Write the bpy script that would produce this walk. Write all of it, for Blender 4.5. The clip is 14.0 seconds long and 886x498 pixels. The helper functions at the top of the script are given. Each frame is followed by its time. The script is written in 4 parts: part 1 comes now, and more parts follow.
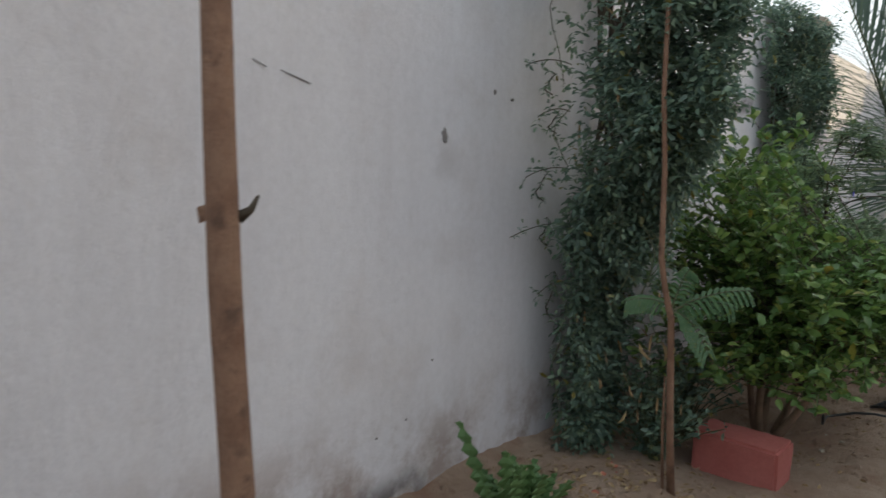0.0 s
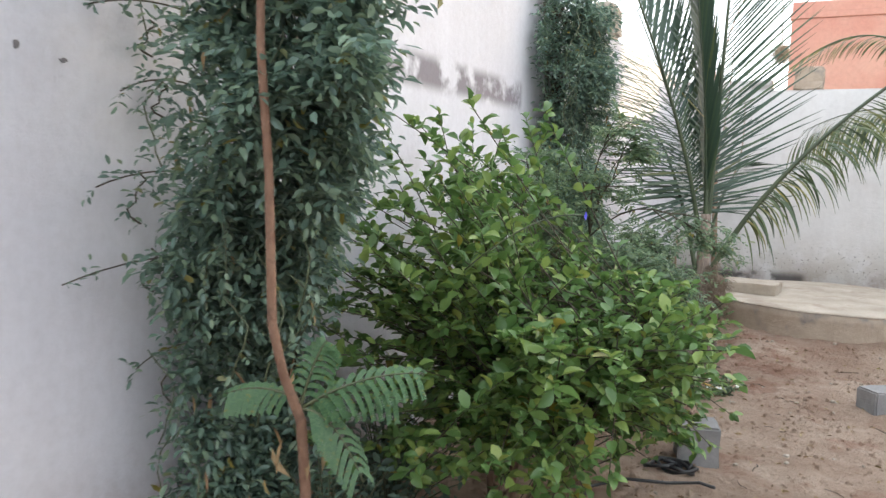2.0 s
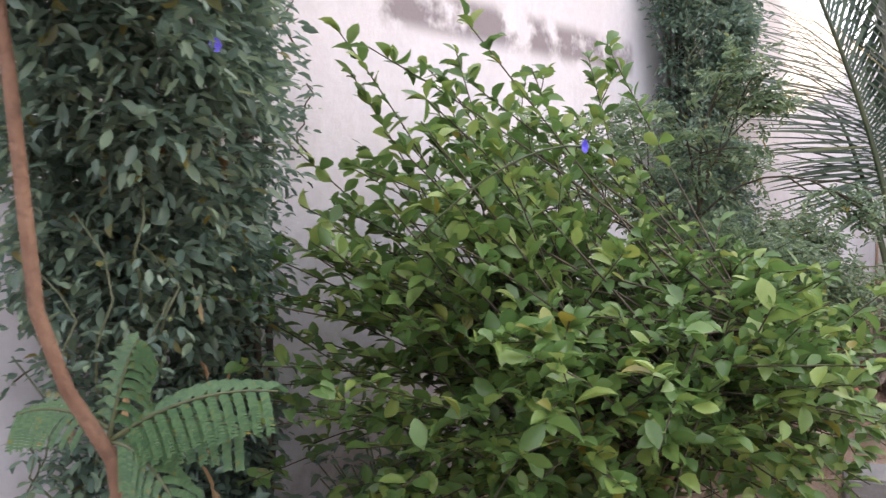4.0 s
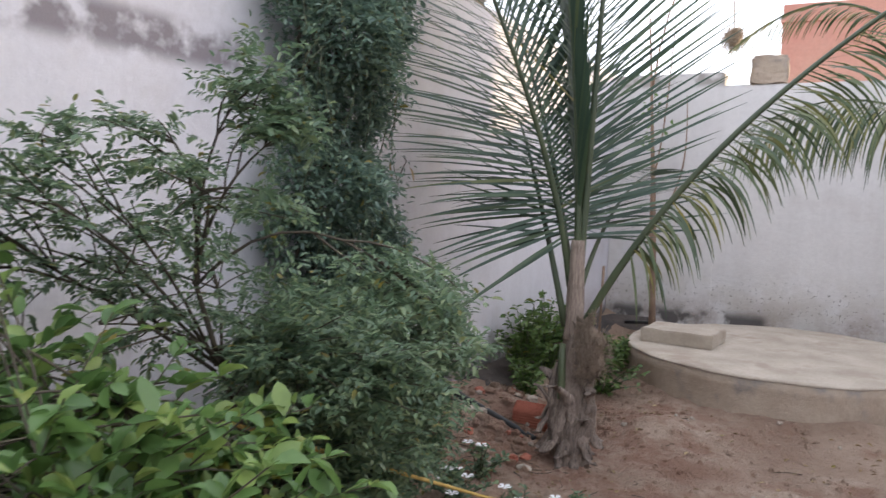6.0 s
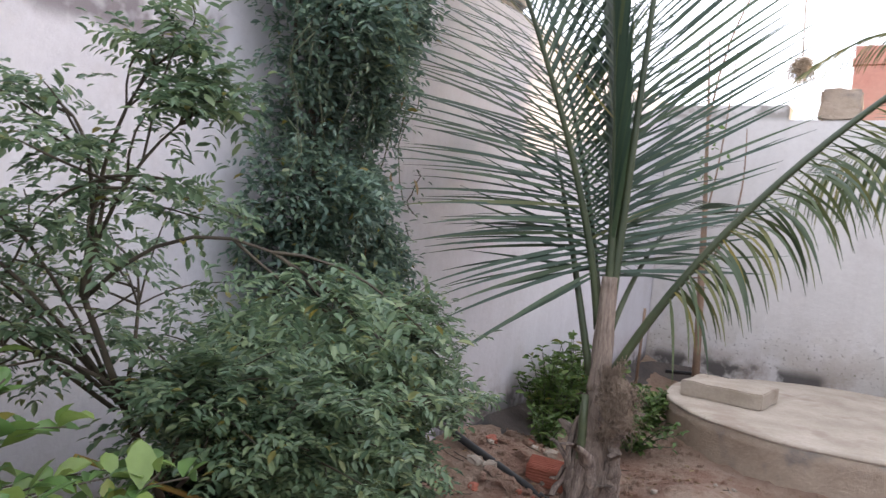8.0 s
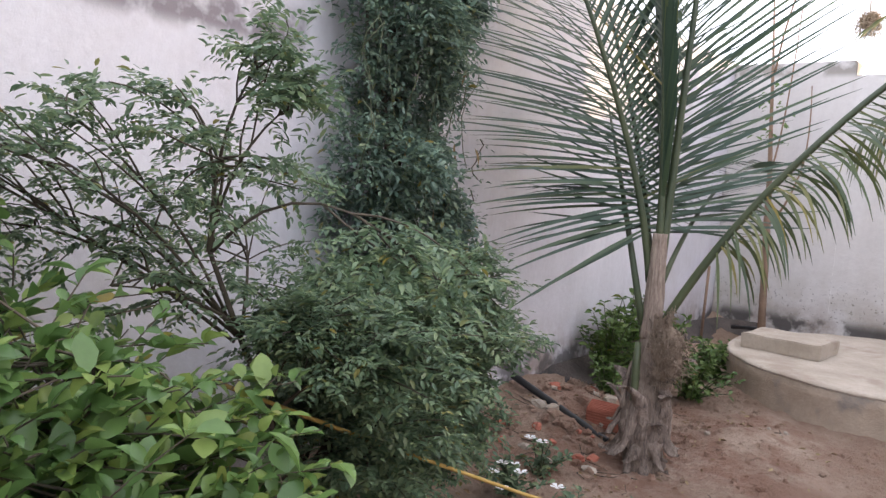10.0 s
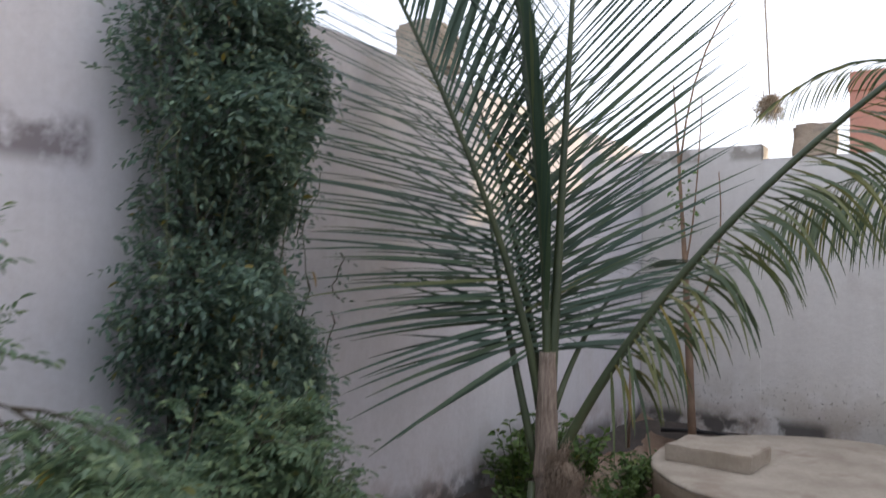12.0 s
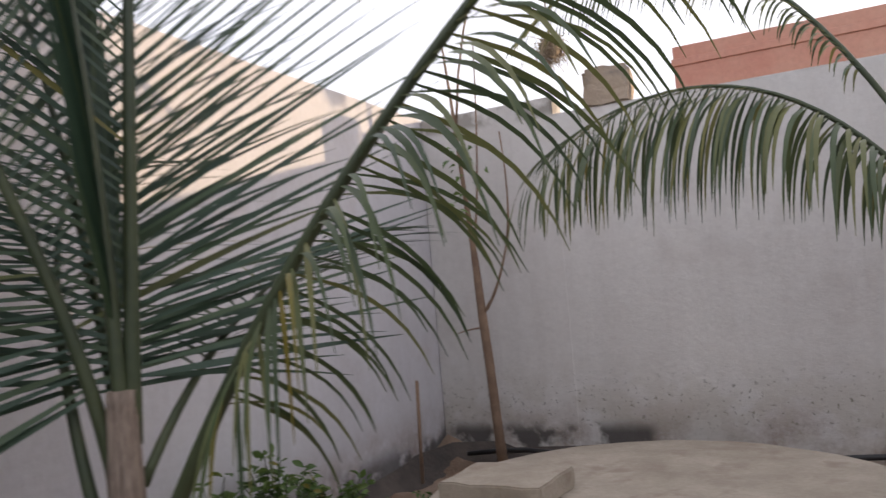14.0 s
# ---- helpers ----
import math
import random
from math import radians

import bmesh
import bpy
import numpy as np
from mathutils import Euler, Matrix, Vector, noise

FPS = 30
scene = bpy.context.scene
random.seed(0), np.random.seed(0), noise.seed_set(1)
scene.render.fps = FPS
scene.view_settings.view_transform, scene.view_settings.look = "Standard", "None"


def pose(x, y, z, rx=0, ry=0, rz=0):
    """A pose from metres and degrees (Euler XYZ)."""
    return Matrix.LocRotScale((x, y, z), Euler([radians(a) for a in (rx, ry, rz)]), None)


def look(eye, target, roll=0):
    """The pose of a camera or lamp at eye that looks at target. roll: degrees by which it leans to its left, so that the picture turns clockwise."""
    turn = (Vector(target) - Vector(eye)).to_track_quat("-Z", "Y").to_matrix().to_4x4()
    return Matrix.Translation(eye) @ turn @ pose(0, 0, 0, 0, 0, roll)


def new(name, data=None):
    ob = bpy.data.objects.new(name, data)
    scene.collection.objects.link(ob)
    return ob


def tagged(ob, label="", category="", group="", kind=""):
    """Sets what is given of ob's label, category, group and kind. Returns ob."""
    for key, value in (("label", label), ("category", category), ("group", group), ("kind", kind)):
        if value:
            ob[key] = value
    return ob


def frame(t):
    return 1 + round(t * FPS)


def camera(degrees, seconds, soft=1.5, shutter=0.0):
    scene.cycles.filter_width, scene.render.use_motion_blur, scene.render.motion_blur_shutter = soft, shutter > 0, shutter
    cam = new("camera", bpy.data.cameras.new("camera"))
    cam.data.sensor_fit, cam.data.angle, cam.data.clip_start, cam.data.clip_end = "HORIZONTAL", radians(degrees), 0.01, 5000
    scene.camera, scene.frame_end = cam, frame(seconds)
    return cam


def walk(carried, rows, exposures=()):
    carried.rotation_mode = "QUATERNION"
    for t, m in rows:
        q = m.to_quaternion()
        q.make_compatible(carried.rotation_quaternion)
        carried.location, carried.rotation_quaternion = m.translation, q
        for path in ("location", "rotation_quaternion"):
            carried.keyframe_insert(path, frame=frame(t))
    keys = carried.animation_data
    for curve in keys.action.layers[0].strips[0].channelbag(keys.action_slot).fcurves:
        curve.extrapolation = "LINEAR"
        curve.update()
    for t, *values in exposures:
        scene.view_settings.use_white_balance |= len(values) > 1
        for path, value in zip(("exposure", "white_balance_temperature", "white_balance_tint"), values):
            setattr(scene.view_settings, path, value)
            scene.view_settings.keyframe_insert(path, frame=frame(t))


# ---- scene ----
cam = camera(59.8, 14.0, 1.4, 0.3)
PATH = [
    (0, (1.768, -0.197, 1.309), (0.518, 1.352, 1.109), 1.0),
    (0.5, (1.74, 0.104, 1.34), (0.616, 1.75, 1.17), 0.4),
    (1, (1.797, 0.457, 1.331), (0.794, 2.177, 1.149), 0.7),
    (1.5, (1.786, 0.802, 1.321), (0.875, 2.572, 1.123), 1.1),
    (2, (1.728, 1.144, 1.357), (0.813, 2.911, 1.156), 1.7),
    (2.2, (1.722, 1.3, 1.358), (0.775, 3.05, 1.154), 2.1),
    (4.3, (1.846, 2.151, 1.161), (0.507, 3.63, 1.028), -1.3),
    (4.5, (1.885, 2.277, 1.189), (0.616, 3.814, 1.027), -1.1),
    (5, (2.069, 2.598, 1.235), (0.868, 4.186, 1.044), 0.9),
    (5.5, (2.137, 2.99, 1.288), (1.041, 4.653, 1.103), 1.8),
    (6, (2.096, 3.228, 1.315), (1.139, 4.978, 1.172), 2.0),
    (6.5, (2.11, 3.318, 1.328), (1.219, 5.107, 1.239), 2.3),
    (7, (2.114, 3.329, 1.333), (1.225, 5.119, 1.259), 2.7),
    (7.5, (2.014, 3.718, 1.275), (1.006, 5.444, 1.205), 3.7),
    (8, (2.018, 3.7, 1.281), (0.946, 5.387, 1.209), 5.3),
    (8.2, (2.024, 3.703, 1.28), (0.913, 5.363, 1.198), 6.1),
    (10.3, (2.275, 3.435, 1.287), (1.048, 5.002, 1.095), 3.6),
    (10.5, (2.264, 3.452, 1.283), (1.042, 5.023, 1.084), 3.4),
    (11, (2.293, 3.522, 1.287), (1.125, 5.134, 1.095), 2.6),
    (11.5, (2.264, 3.735, 1.3), (1.129, 5.379, 1.196), 2.0),
    (12, (2.266, 4.078, 1.421), (1.132, 5.725, 1.482), 1.0),
    (12.5, (2.365, 4.404, 1.505), (1.284, 6.077, 1.682), -0.4),
    (13, (2.359, 4.797, 1.436), (1.346, 6.509, 1.641), -3.2),
    (13.5, (2.39, 5.173, 1.312), (1.409, 6.908, 1.485), -5.6),
    (14, (2.366, 5.559, 1.287), (1.5, 7.359, 1.387), -4.9),
]
walk(cam, [(t, look(eye, target, roll)) for t, eye, target, roll in PATH],
     [(0, 1.05, 6500, 2), (0.6, 1.0, 6400, 3), (1.0, 1.5, 6450, 5), (1.5, 2.35, 6450, 5), (2.2, 2.3, 6450, 6), (4.3, 2.5, 6700, 17), (5.0, 2.05, 6700, 17), (5.5, 1.9, 6350, 12), (6.0, 1.9, 6350, 12), (6.5, 1.95, 6350, 12), (7.0, 1.4, 6350, 12), (7.5, 1.85, 6350, 14), (8.2, 2.1, 6400, 14), (10.3, 2.2, 6450, 15), (11.0, 2.15, 6450, 15), (11.5, 2.5, 6400, 14), (11.8, 1.9, 6300, 11), (12.4, 0.55, 6300, 12), (13.0, 0.4, 6700, 14), (13.5, 0.75, 6700, 14), (13.7, 1.05, 6700, 14), (14, 1.15, 6700, 14)])

# ---- light ----
H = 2.46            # top of the garden wall
END = 10.27         # inner face of the end wall
SUN_EL, SUN_AZ = 9.0, 50.0   # the sun's height and its bearing from +y towards +x
world = bpy.data.worlds.new("world")
scene.world = world
world.use_nodes = True
wn = world.node_tree
sky = wn.nodes.new("ShaderNodeTexSky")
sky.sky_type, sky.sun_disc = "NISHITA", False
sky.sun_elevation, sky.sun_rotation = radians(SUN_EL), radians(SUN_AZ)
sky.air_density, sky.dust_density = 1.0, 7.0
haze = wn.nodes.new("ShaderNodeMix")        # evening haze whitens the sky
haze.data_type = "RGBA"
haze.inputs[0].default_value = 0.6
wn.links.new(sky.outputs[0], haze.inputs[6])
haze.inputs[7].default_value = (7.3, 7.5, 8.3, 1)
wn.links.new(haze.outputs[2], wn.nodes["Background"].inputs[0])
wn.nodes["Background"].inputs[1].default_value = 0.11
sun = new("sun", bpy.data.lights.new("sun", "SUN"))
sun.data.energy, sun.data.angle, sun.data.color = 1.5, radians(0.6), (1.0, 0.76, 0.48)
d = Vector((math.cos(radians(SUN_EL)) * math.sin(radians(SUN_AZ)), math.cos(radians(SUN_EL)) * math.cos(radians(SUN_AZ)), math.sin(radians(SUN_EL))))
sun.rotation_euler = (-d).to_track_quat("-Z", "Y").to_euler()

# ---- materials ----


def mat(name):
    m = bpy.data.materials.new(name)
    m.use_nodes = True
    nt = m.node_tree
    b = nt.nodes["Principled BSDF"]
    return m, nt, b


def nd(nt, kind, **kw):
    n = nt.nodes.new(kind)
    for k, v in kw.items():
        n.inputs[k.replace("_", " ")].default_value = v
    return n


def coords(nt):
    g = nt.nodes.new("ShaderNodeNewGeometry")
    return g.outputs["Position"]


def ramp(nt, src, stops):
    r = nt.nodes.new("ShaderNodeValToRGB")
    e = r.color_ramp.elements
    while len(e) < len(stops):
        e.new(0.5)
    for el, (p, c) in zip(e, stops):
        el.position, el.color = p, (*c, 1)
    nt.links.new(src, r.inputs[0])
    return r.outputs[0]


def noise_of(nt, pos, scale, detail=4, rough=0.6):
    n = nd(nt, "ShaderNodeTexNoise", Scale=scale, Detail=detail, Roughness=rough)
    nt.links.new(pos, n.inputs["Vector"])
    return n.outputs[0]


def mix(nt, f, a, b, how="MIX"):
    m = nt.nodes.new("ShaderNodeMix")
    m.data_type, m.blend_type = "RGBA", how
    for sock, v in ((m.inputs[0], f), (m.inputs[6], a), (m.inputs[7], b)):
        if isinstance(v, (int, float)):
            sock.default_value = v
        elif isinstance(v, tuple):
            sock.default_value = (*v, 1)
        else:
            nt.links.new(v, sock)
    return m.outputs[2]


def bump(nt, b, height, strength, dist):
    n = nd(nt, "ShaderNodeBump", Strength=strength, Distance=dist)
    nt.links.new(height, n.inputs["Height"])
    nt.links.new(n.outputs[0], b.inputs["Normal"])


def stuff_mat(name, c1, c2, scale, fine, rough=0.85, bump_s=0.4, bump_d=0.004, dark=None):
    m, nt, b = mat(name)
    p = coords(nt)
    c = ramp(nt, noise_of(nt, p, scale), [(0.3, c1), (0.7, c2)])
    f = noise_of(nt, p, fine, 6, 0.7)
    c = mix(nt, 0.35, c, ramp(nt, f, [(0.3, (0.5, 0.5, 0.5)), (0.7, (1.0, 1.0, 1.0))]), "MULTIPLY")
    if dark:
        c = mix(nt, ramp(nt, noise_of(nt, p, dark[1]), [(0.55, (0, 0, 0)), (0.68, (1, 1, 1))]), c, dark[0])
    nt.links.new(c, b.inputs["Base Color"])
    b.inputs["Roughness"].default_value = rough
    bump(nt, b, f, bump_s, bump_d)
    return m


def leaf_mat(name, c1, c2, c3, rough=0.45, trans=0.35):
    """Leaf colours vary from leaf to leaf, and a little within each."""
    m, nt, b = mat(name)
    g = nt.nodes.new("ShaderNodeNewGeometry")
    o = nt.nodes.new("ShaderNodeObjectInfo")
    r = nt.nodes.new("ShaderNodeMath")
    r.operation = "ADD"
    nt.links.new(g.outputs["Random Per Island"], r.inputs[0])
    nt.links.new(o.outputs["Random"], r.inputs[1])
    w = nt.nodes.new("ShaderNodeMath")
    w.operation = "FRACT"
    nt.links.new(r.outputs[0], w.inputs[0])
    c = ramp(nt, w.outputs[0], [(0.0, c1), (0.6, c2), (0.97, c3), (1.0, (0.24, 0.19, 0.03))])
    c = mix(nt, 0.3, c, ramp(nt, noise_of(nt, g.outputs["Position"], 60), [(0.3, (0.55, 0.6, 0.5)), (0.7, (1, 1, 1))]), "MULTIPLY")
    nt.links.new(c, b.inputs["Base Color"])
    b.inputs["Roughness"].default_value = rough
    t = nt.nodes.new("ShaderNodeBsdfTranslucent")
    nt.links.new(c, t.inputs[0])
    s = nd(nt, "ShaderNodeMixShader", Fac=trans)
    nt.links.new(b.outputs[0], s.inputs[1])
    nt.links.new(t.outputs[0], s.inputs[2])
    nt.links.new(s.outputs[0], nt.nodes["Material Output"].inputs[0])
    return m




def box_mask(nt, pos, lo, hi, soft):
    """1 inside a box of world places, fading over soft metres."""
    s = nt.nodes.new("ShaderNodeSeparateXYZ")
    nt.links.new(pos, s.inputs[0])
    out = None
    for k in range(3):
        for edge, sign in ((lo[k], 1), (hi[k], -1)):
            if edge is None:
                continue
            m = nt.nodes.new("ShaderNodeMapRange")
            m.interpolation_type = "SMOOTHSTEP"
            m.inputs[1].default_value, m.inputs[2].default_value = (edge - soft, edge + soft) if sign > 0 else (edge + soft, edge - soft)
            if sign < 0:
                m.inputs[1].default_value, m.inputs[2].default_value, m.inputs[3].default_value, m.inputs[4].default_value = edge - soft, edge + soft, 1, 0
            nt.links.new(s.outputs[k], m.inputs[0])
            if out is None:
                out = m.outputs[0]
            else:
                q = nt.nodes.new("ShaderNodeMath")
                q.operation = "MULTIPLY"
                nt.links.new(out, q.inputs[0])
                nt.links.new(m.outputs[0], q.inputs[1])
                out = q.outputs[0]
    return out


def times(nt, a, b):
    q = nt.nodes.new("ShaderNodeMath")
    q.operation = "MULTIPLY"
    nt.links.new(a, q.inputs[0])
    if isinstance(b, (int, float)):
        q.inputs[1].default_value = b
    else:
        nt.links.new(b, q.inputs[1])
    return q.outputs[0]


def whitewash(name, stains, lo=(0.61, 0.595, 0.60), hi=(0.71, 0.695, 0.70)):
    """Old whitewash over rough plaster: blotches, faint runs, mould spots, bare cement and dark bands low down."""
    m, nt, b = mat(name)
    p = coords(nt)
    c = ramp(nt, noise_of(nt, p, 0.8, 5), [(0.3, lo), (0.7, hi)])
    stretch = nt.nodes.new("ShaderNodeMapping")
    stretch.inputs["Scale"].default_value = (5, 5, 0.35)
    nt.links.new(p, stretch.inputs[0])
    c = mix(nt, 0.12, c, ramp(nt, noise_of(nt, stretch.outputs[0], 1.6, 5, 0.65), [(0.35, (0.62, 0.58, 0.56)), (0.6, (1, 1, 1))]), "MULTIPLY")
    c = mix(nt, times(nt, ramp(nt, noise_of(nt, p, 2.1, 5), [(0.55, (0, 0, 0)), (0.75, (1, 1, 1))]), 0.4), c, (0.46, 0.41, 0.38))
    c = mix(nt, 0.3, c, ramp(nt, noise_of(nt, p, 28, 6, 0.75), [(0.3, (0.72, 0.71, 0.70)), (0.6, (1, 1, 1))]), "MULTIPLY")
    foot = ramp(nt, noise_of(nt, p, 3.2, 6, 0.7), [(0.42, (0, 0, 0)), (0.6, (1, 1, 1))])
    c = mix(nt, times(nt, times(nt, box_mask(nt, p, (None, None, None), (None, None, 0.42), 0.2), foot), 0.75), c, (0.24, 0.17, 0.13))
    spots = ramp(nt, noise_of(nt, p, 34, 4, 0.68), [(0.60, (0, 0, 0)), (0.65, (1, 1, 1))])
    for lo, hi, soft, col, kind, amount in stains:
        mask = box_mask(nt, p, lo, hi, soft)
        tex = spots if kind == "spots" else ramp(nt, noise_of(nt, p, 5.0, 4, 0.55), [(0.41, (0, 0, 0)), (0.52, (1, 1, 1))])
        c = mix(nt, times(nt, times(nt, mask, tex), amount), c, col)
    nt.links.new(c, b.inputs["Base Color"])
    b.inputs["Roughness"].default_value = 0.92
    f = noise_of(nt, p, 22, 8, 0.72)
    bump(nt, b, f, 0.55, 0.008)
    return m


M_WALL = whitewash("whitewash", [
    ((None, 3.75, 1.735), (None, 5.42, 1.875), 0.035, (0.22, 0.195, 0.205), "blots", 0.95),
    ((None, 1.93, 1.29), (None, 2.07, 1.40), 0.04, (0.42, 0.40, 0.40), "blots", 0.35),
    ((None, 1.0, 0.05), (None, 1.9, 0.22), 0.06, (0.12, 0.11, 0.11), "blots", 0.9),
    # near-black blotched band along the bottom of the far stretch
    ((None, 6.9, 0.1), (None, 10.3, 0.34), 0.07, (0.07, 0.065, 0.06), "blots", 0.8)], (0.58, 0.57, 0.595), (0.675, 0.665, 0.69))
M_WALL_END = whitewash("whitewash_mould", [
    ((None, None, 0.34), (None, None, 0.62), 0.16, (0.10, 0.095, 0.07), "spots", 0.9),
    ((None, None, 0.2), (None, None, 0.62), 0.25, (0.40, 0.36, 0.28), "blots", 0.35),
    # near-black blotched band along the bottom, next to the corner
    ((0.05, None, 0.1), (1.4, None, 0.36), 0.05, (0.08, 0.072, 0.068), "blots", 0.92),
    ((None, None, 2.33), (None, None, 2.6), 0.03, (0.25, 0.23, 0.20), "blots", 0.8)], (0.60, 0.58, 0.56), (0.70, 0.68, 0.655))
# earth-stained plaster, browned further to carry the shade of the platform side
M_PLASTER = stuff_mat("earth_stained_shaded_plaster", (0.36, 0.28, 0.21), (0.50, 0.405, 0.31), 3.0, 40, 0.95, 0.9, 0.010, ((0.25, 0.22, 0.195), 5.0))
M_CONC = stuff_mat("concrete", (0.38, 0.32, 0.25), (0.53, 0.46, 0.375), 3.5, 45, 0.9, 0.8, 0.008, ((0.34, 0.275, 0.215), 4.0))
M_BLOCK = stuff_mat("block_concrete", (0.20, 0.195, 0.19), (0.30, 0.285, 0.275), 6, 90, 0.95, 0.8, 0.004)
M_EARTH = stuff_mat("earth", (0.32, 0.21, 0.145), (0.54, 0.41, 0.31), 1.9, 34, 0.97, 1.0, 0.05, ((0.29, 0.17, 0.115), 2.6))
nt = M_EARTH.node_tree                                # redder, freshly dug soil round the palm
link = nt.nodes["Principled BSDF"].inputs["Base Color"].links[0].from_socket
pos = coords(nt)
dug = times(nt, box_mask(nt, pos, (0.1, 6.2, None), (1.6, 8.0, None), 0.35), ramp(nt, noise_of(nt, pos, 4.5, 5, 0.65), [(0.40, (0, 0, 0)), (0.58, (1, 1, 1))]))
nt.links.new(mix(nt, times(nt, dug, 0.75), link, (0.25, 0.125, 0.08)), nt.nodes["Principled BSDF"].inputs["Base Color"])
M_BRICK = stuff_mat("fired_clay", (0.36, 0.11, 0.07), (0.46, 0.17, 0.11), 8, 60, 0.9, 0.4, 0.003)
M_BARK = stuff_mat("bark", (0.20, 0.13, 0.09), (0.32, 0.22, 0.15), 9, 70, 0.9, 0.7, 0.004)
M_BARK_RED = stuff_mat("young_bark", (0.20, 0.105, 0.065), (0.31, 0.185, 0.12), 11, 70, 0.85, 1.0, 0.008, ((0.13, 0.075, 0.05), 14))
M_TWIG = stuff_mat("dark_twig", (0.05, 0.04, 0.03), (0.11, 0.09, 0.06), 9, 70, 0.9, 0.5, 0.002)
M_CITRUS = leaf_mat("citrus_leaf", (0.085, 0.165, 0.05), (0.15, 0.26, 0.075), (0.28, 0.37, 0.10), 0.36, 0.40)
M_FINE = leaf_mat("shrub_leaf", (0.105, 0.17, 0.10), (0.175, 0.255, 0.145), (0.265, 0.335, 0.17), 0.36, 0.42)
M_VINE = leaf_mat("creeper_leaf", (0.115, 0.18, 0.145), (0.175, 0.26, 0.195), (0.245, 0.325, 0.21), 0.34, 0.42)
M_PALM = leaf_mat("palm_leaflet", (0.035, 0.066, 0.044), (0.05, 0.088, 0.054), (0.075, 0.112, 0.055), 0.5, 0.22)
M_PALM_OLD = leaf_mat("old_palm_leaflet", (0.06, 0.092, 0.05), (0.095, 0.13, 0.055), (0.20, 0.20, 0.07), 0.48, 0.30)
M_RACHIS = stuff_mat("palm_rachis", (0.06, 0.08, 0.04), (0.115, 0.13, 0.06), 5, 60, 0.5, 0.2, 0.002)
M_RIB = stuff_mat("palm_midrib", (0.04, 0.06, 0.032), (0.08, 0.10, 0.045), 5, 60, 0.5, 0.2, 0.002)
M_ORANGE = stuff_mat("orange_plaster", (0.50, 0.22, 0.165), (0.57, 0.34, 0.255), 0.7, 12, 0.9, 0.3, 0.006)
M_DARK = stuff_mat("dark_glass", (0.02, 0.025, 0.03), (0.03, 0.035, 0.04), 2, 20, 0.15, 0.05, 0.001)
M_BLACK = stuff_mat("black_plastic", (0.012, 0.012, 0.013), (0.03, 0.03, 0.03), 6, 50, 0.45, 0.2, 0.001)
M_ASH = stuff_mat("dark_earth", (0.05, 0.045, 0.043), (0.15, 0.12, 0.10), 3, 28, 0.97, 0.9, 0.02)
M_REDPAINT = stuff_mat("red_paint", (0.36, 0.10, 0.085), (0.43, 0.14, 0.12), 6, 60, 0.8, 0.5, 0.003)
M_ROPE = stuff_mat("yellow_rope", (0.42, 0.27, 0.06), (0.55, 0.38, 0.12), 30, 220, 0.8, 0.8, 0.002)
M_STRAW = stuff_mat("straw", (0.30, 0.225, 0.15), (0.42, 0.33, 0.23), 20, 150, 0.9, 0.4, 0.002)
M_WHITE = stuff_mat("white_petal", (0.80, 0.80, 0.78), (0.86, 0.86, 0.85), 10, 80, 0.6, 0.1, 0.001)
M_BLUE = stuff_mat("blue_petal", (0.06, 0.05, 0.55), (0.10, 0.08, 0.65), 20, 80, 0.6, 0.1, 0.001)
M_CACTUS = stuff_mat("cactus_skin", (0.05, 0.11, 0.03), (0.09, 0.17, 0.05), 8, 60, 0.6, 0.3, 0.002)
M_CEMENT = stuff_mat("bare_cement", (0.15, 0.14, 0.14), (0.26, 0.24, 0.23), 12, 60, 0.95, 0.7, 0.004)
M_DRYLEAF = leaf_mat("dry_leaf", (0.20, 0.12, 0.06), (0.30, 0.20, 0.10), (0.38, 0.29, 0.16), 0.8, 0.1)
M_FEATHER = leaf_mat("feather_leaf", (0.07, 0.15, 0.07), (0.10, 0.19, 0.08), (0.13, 0.23, 0.10), 0.5, 0.35)
M_WEED = leaf_mat("weed_leaf", (0.07, 0.14, 0.03), (0.12, 0.20, 0.05), (0.18, 0.26, 0.07), 0.5, 0.35)


def fibrous(name, c1, c2, c3):
    """Dry plant fibre: long upright streaks, and a shade of its own for each piece."""
    m, nt, b = mat(name)
    p = coords(nt)
    st = nt.nodes.new("ShaderNodeMapping")
    st.inputs["Scale"].default_value = (1, 1, 0.12)
    nt.links.new(p, st.inputs[0])
    streak = noise_of(nt, st.outputs[0], 95, 5, 0.7)
    c = ramp(nt, streak, [(0.32, c1), (0.52, c2), (0.72, c3)])
    o = nt.nodes.new("ShaderNodeObjectInfo")
    c = mix(nt, 0.55, c, ramp(nt, o.outputs["Random"], [(0.0, (0.45, 0.42, 0.40)), (0.6, (0.9, 0.88, 0.86)), (1.0, (1.35, 1.35, 1.35))]), "MULTIPLY")
    c = mix(nt, 0.4, c, ramp(nt, noise_of(nt, p, 11, 5, 0.65), [(0.35, (0.45, 0.43, 0.42)), (0.62, (1, 1, 1))]), "MULTIPLY")
    nt.links.new(c, b.inputs["Base Color"])
    b.inputs["Roughness"].default_value = 0.95
    bump(nt, b, streak, 0.9, 0.006)
    return m


M_HUSK = fibrous("dry_husk", (0.09, 0.07, 0.058), (0.24, 0.19, 0.155), (0.40, 0.33, 0.27))
M_SHEATH = fibrous("dry_sheath", (0.13, 0.10, 0.08), (0.25, 0.195, 0.155), (0.37, 0.30, 0.24))
M_FIBRE = fibrous("palm_fibre", (0.24, 0.18, 0.13), (0.40, 0.31, 0.23), (0.52, 0.42, 0.32))

# ---- shape helpers ----


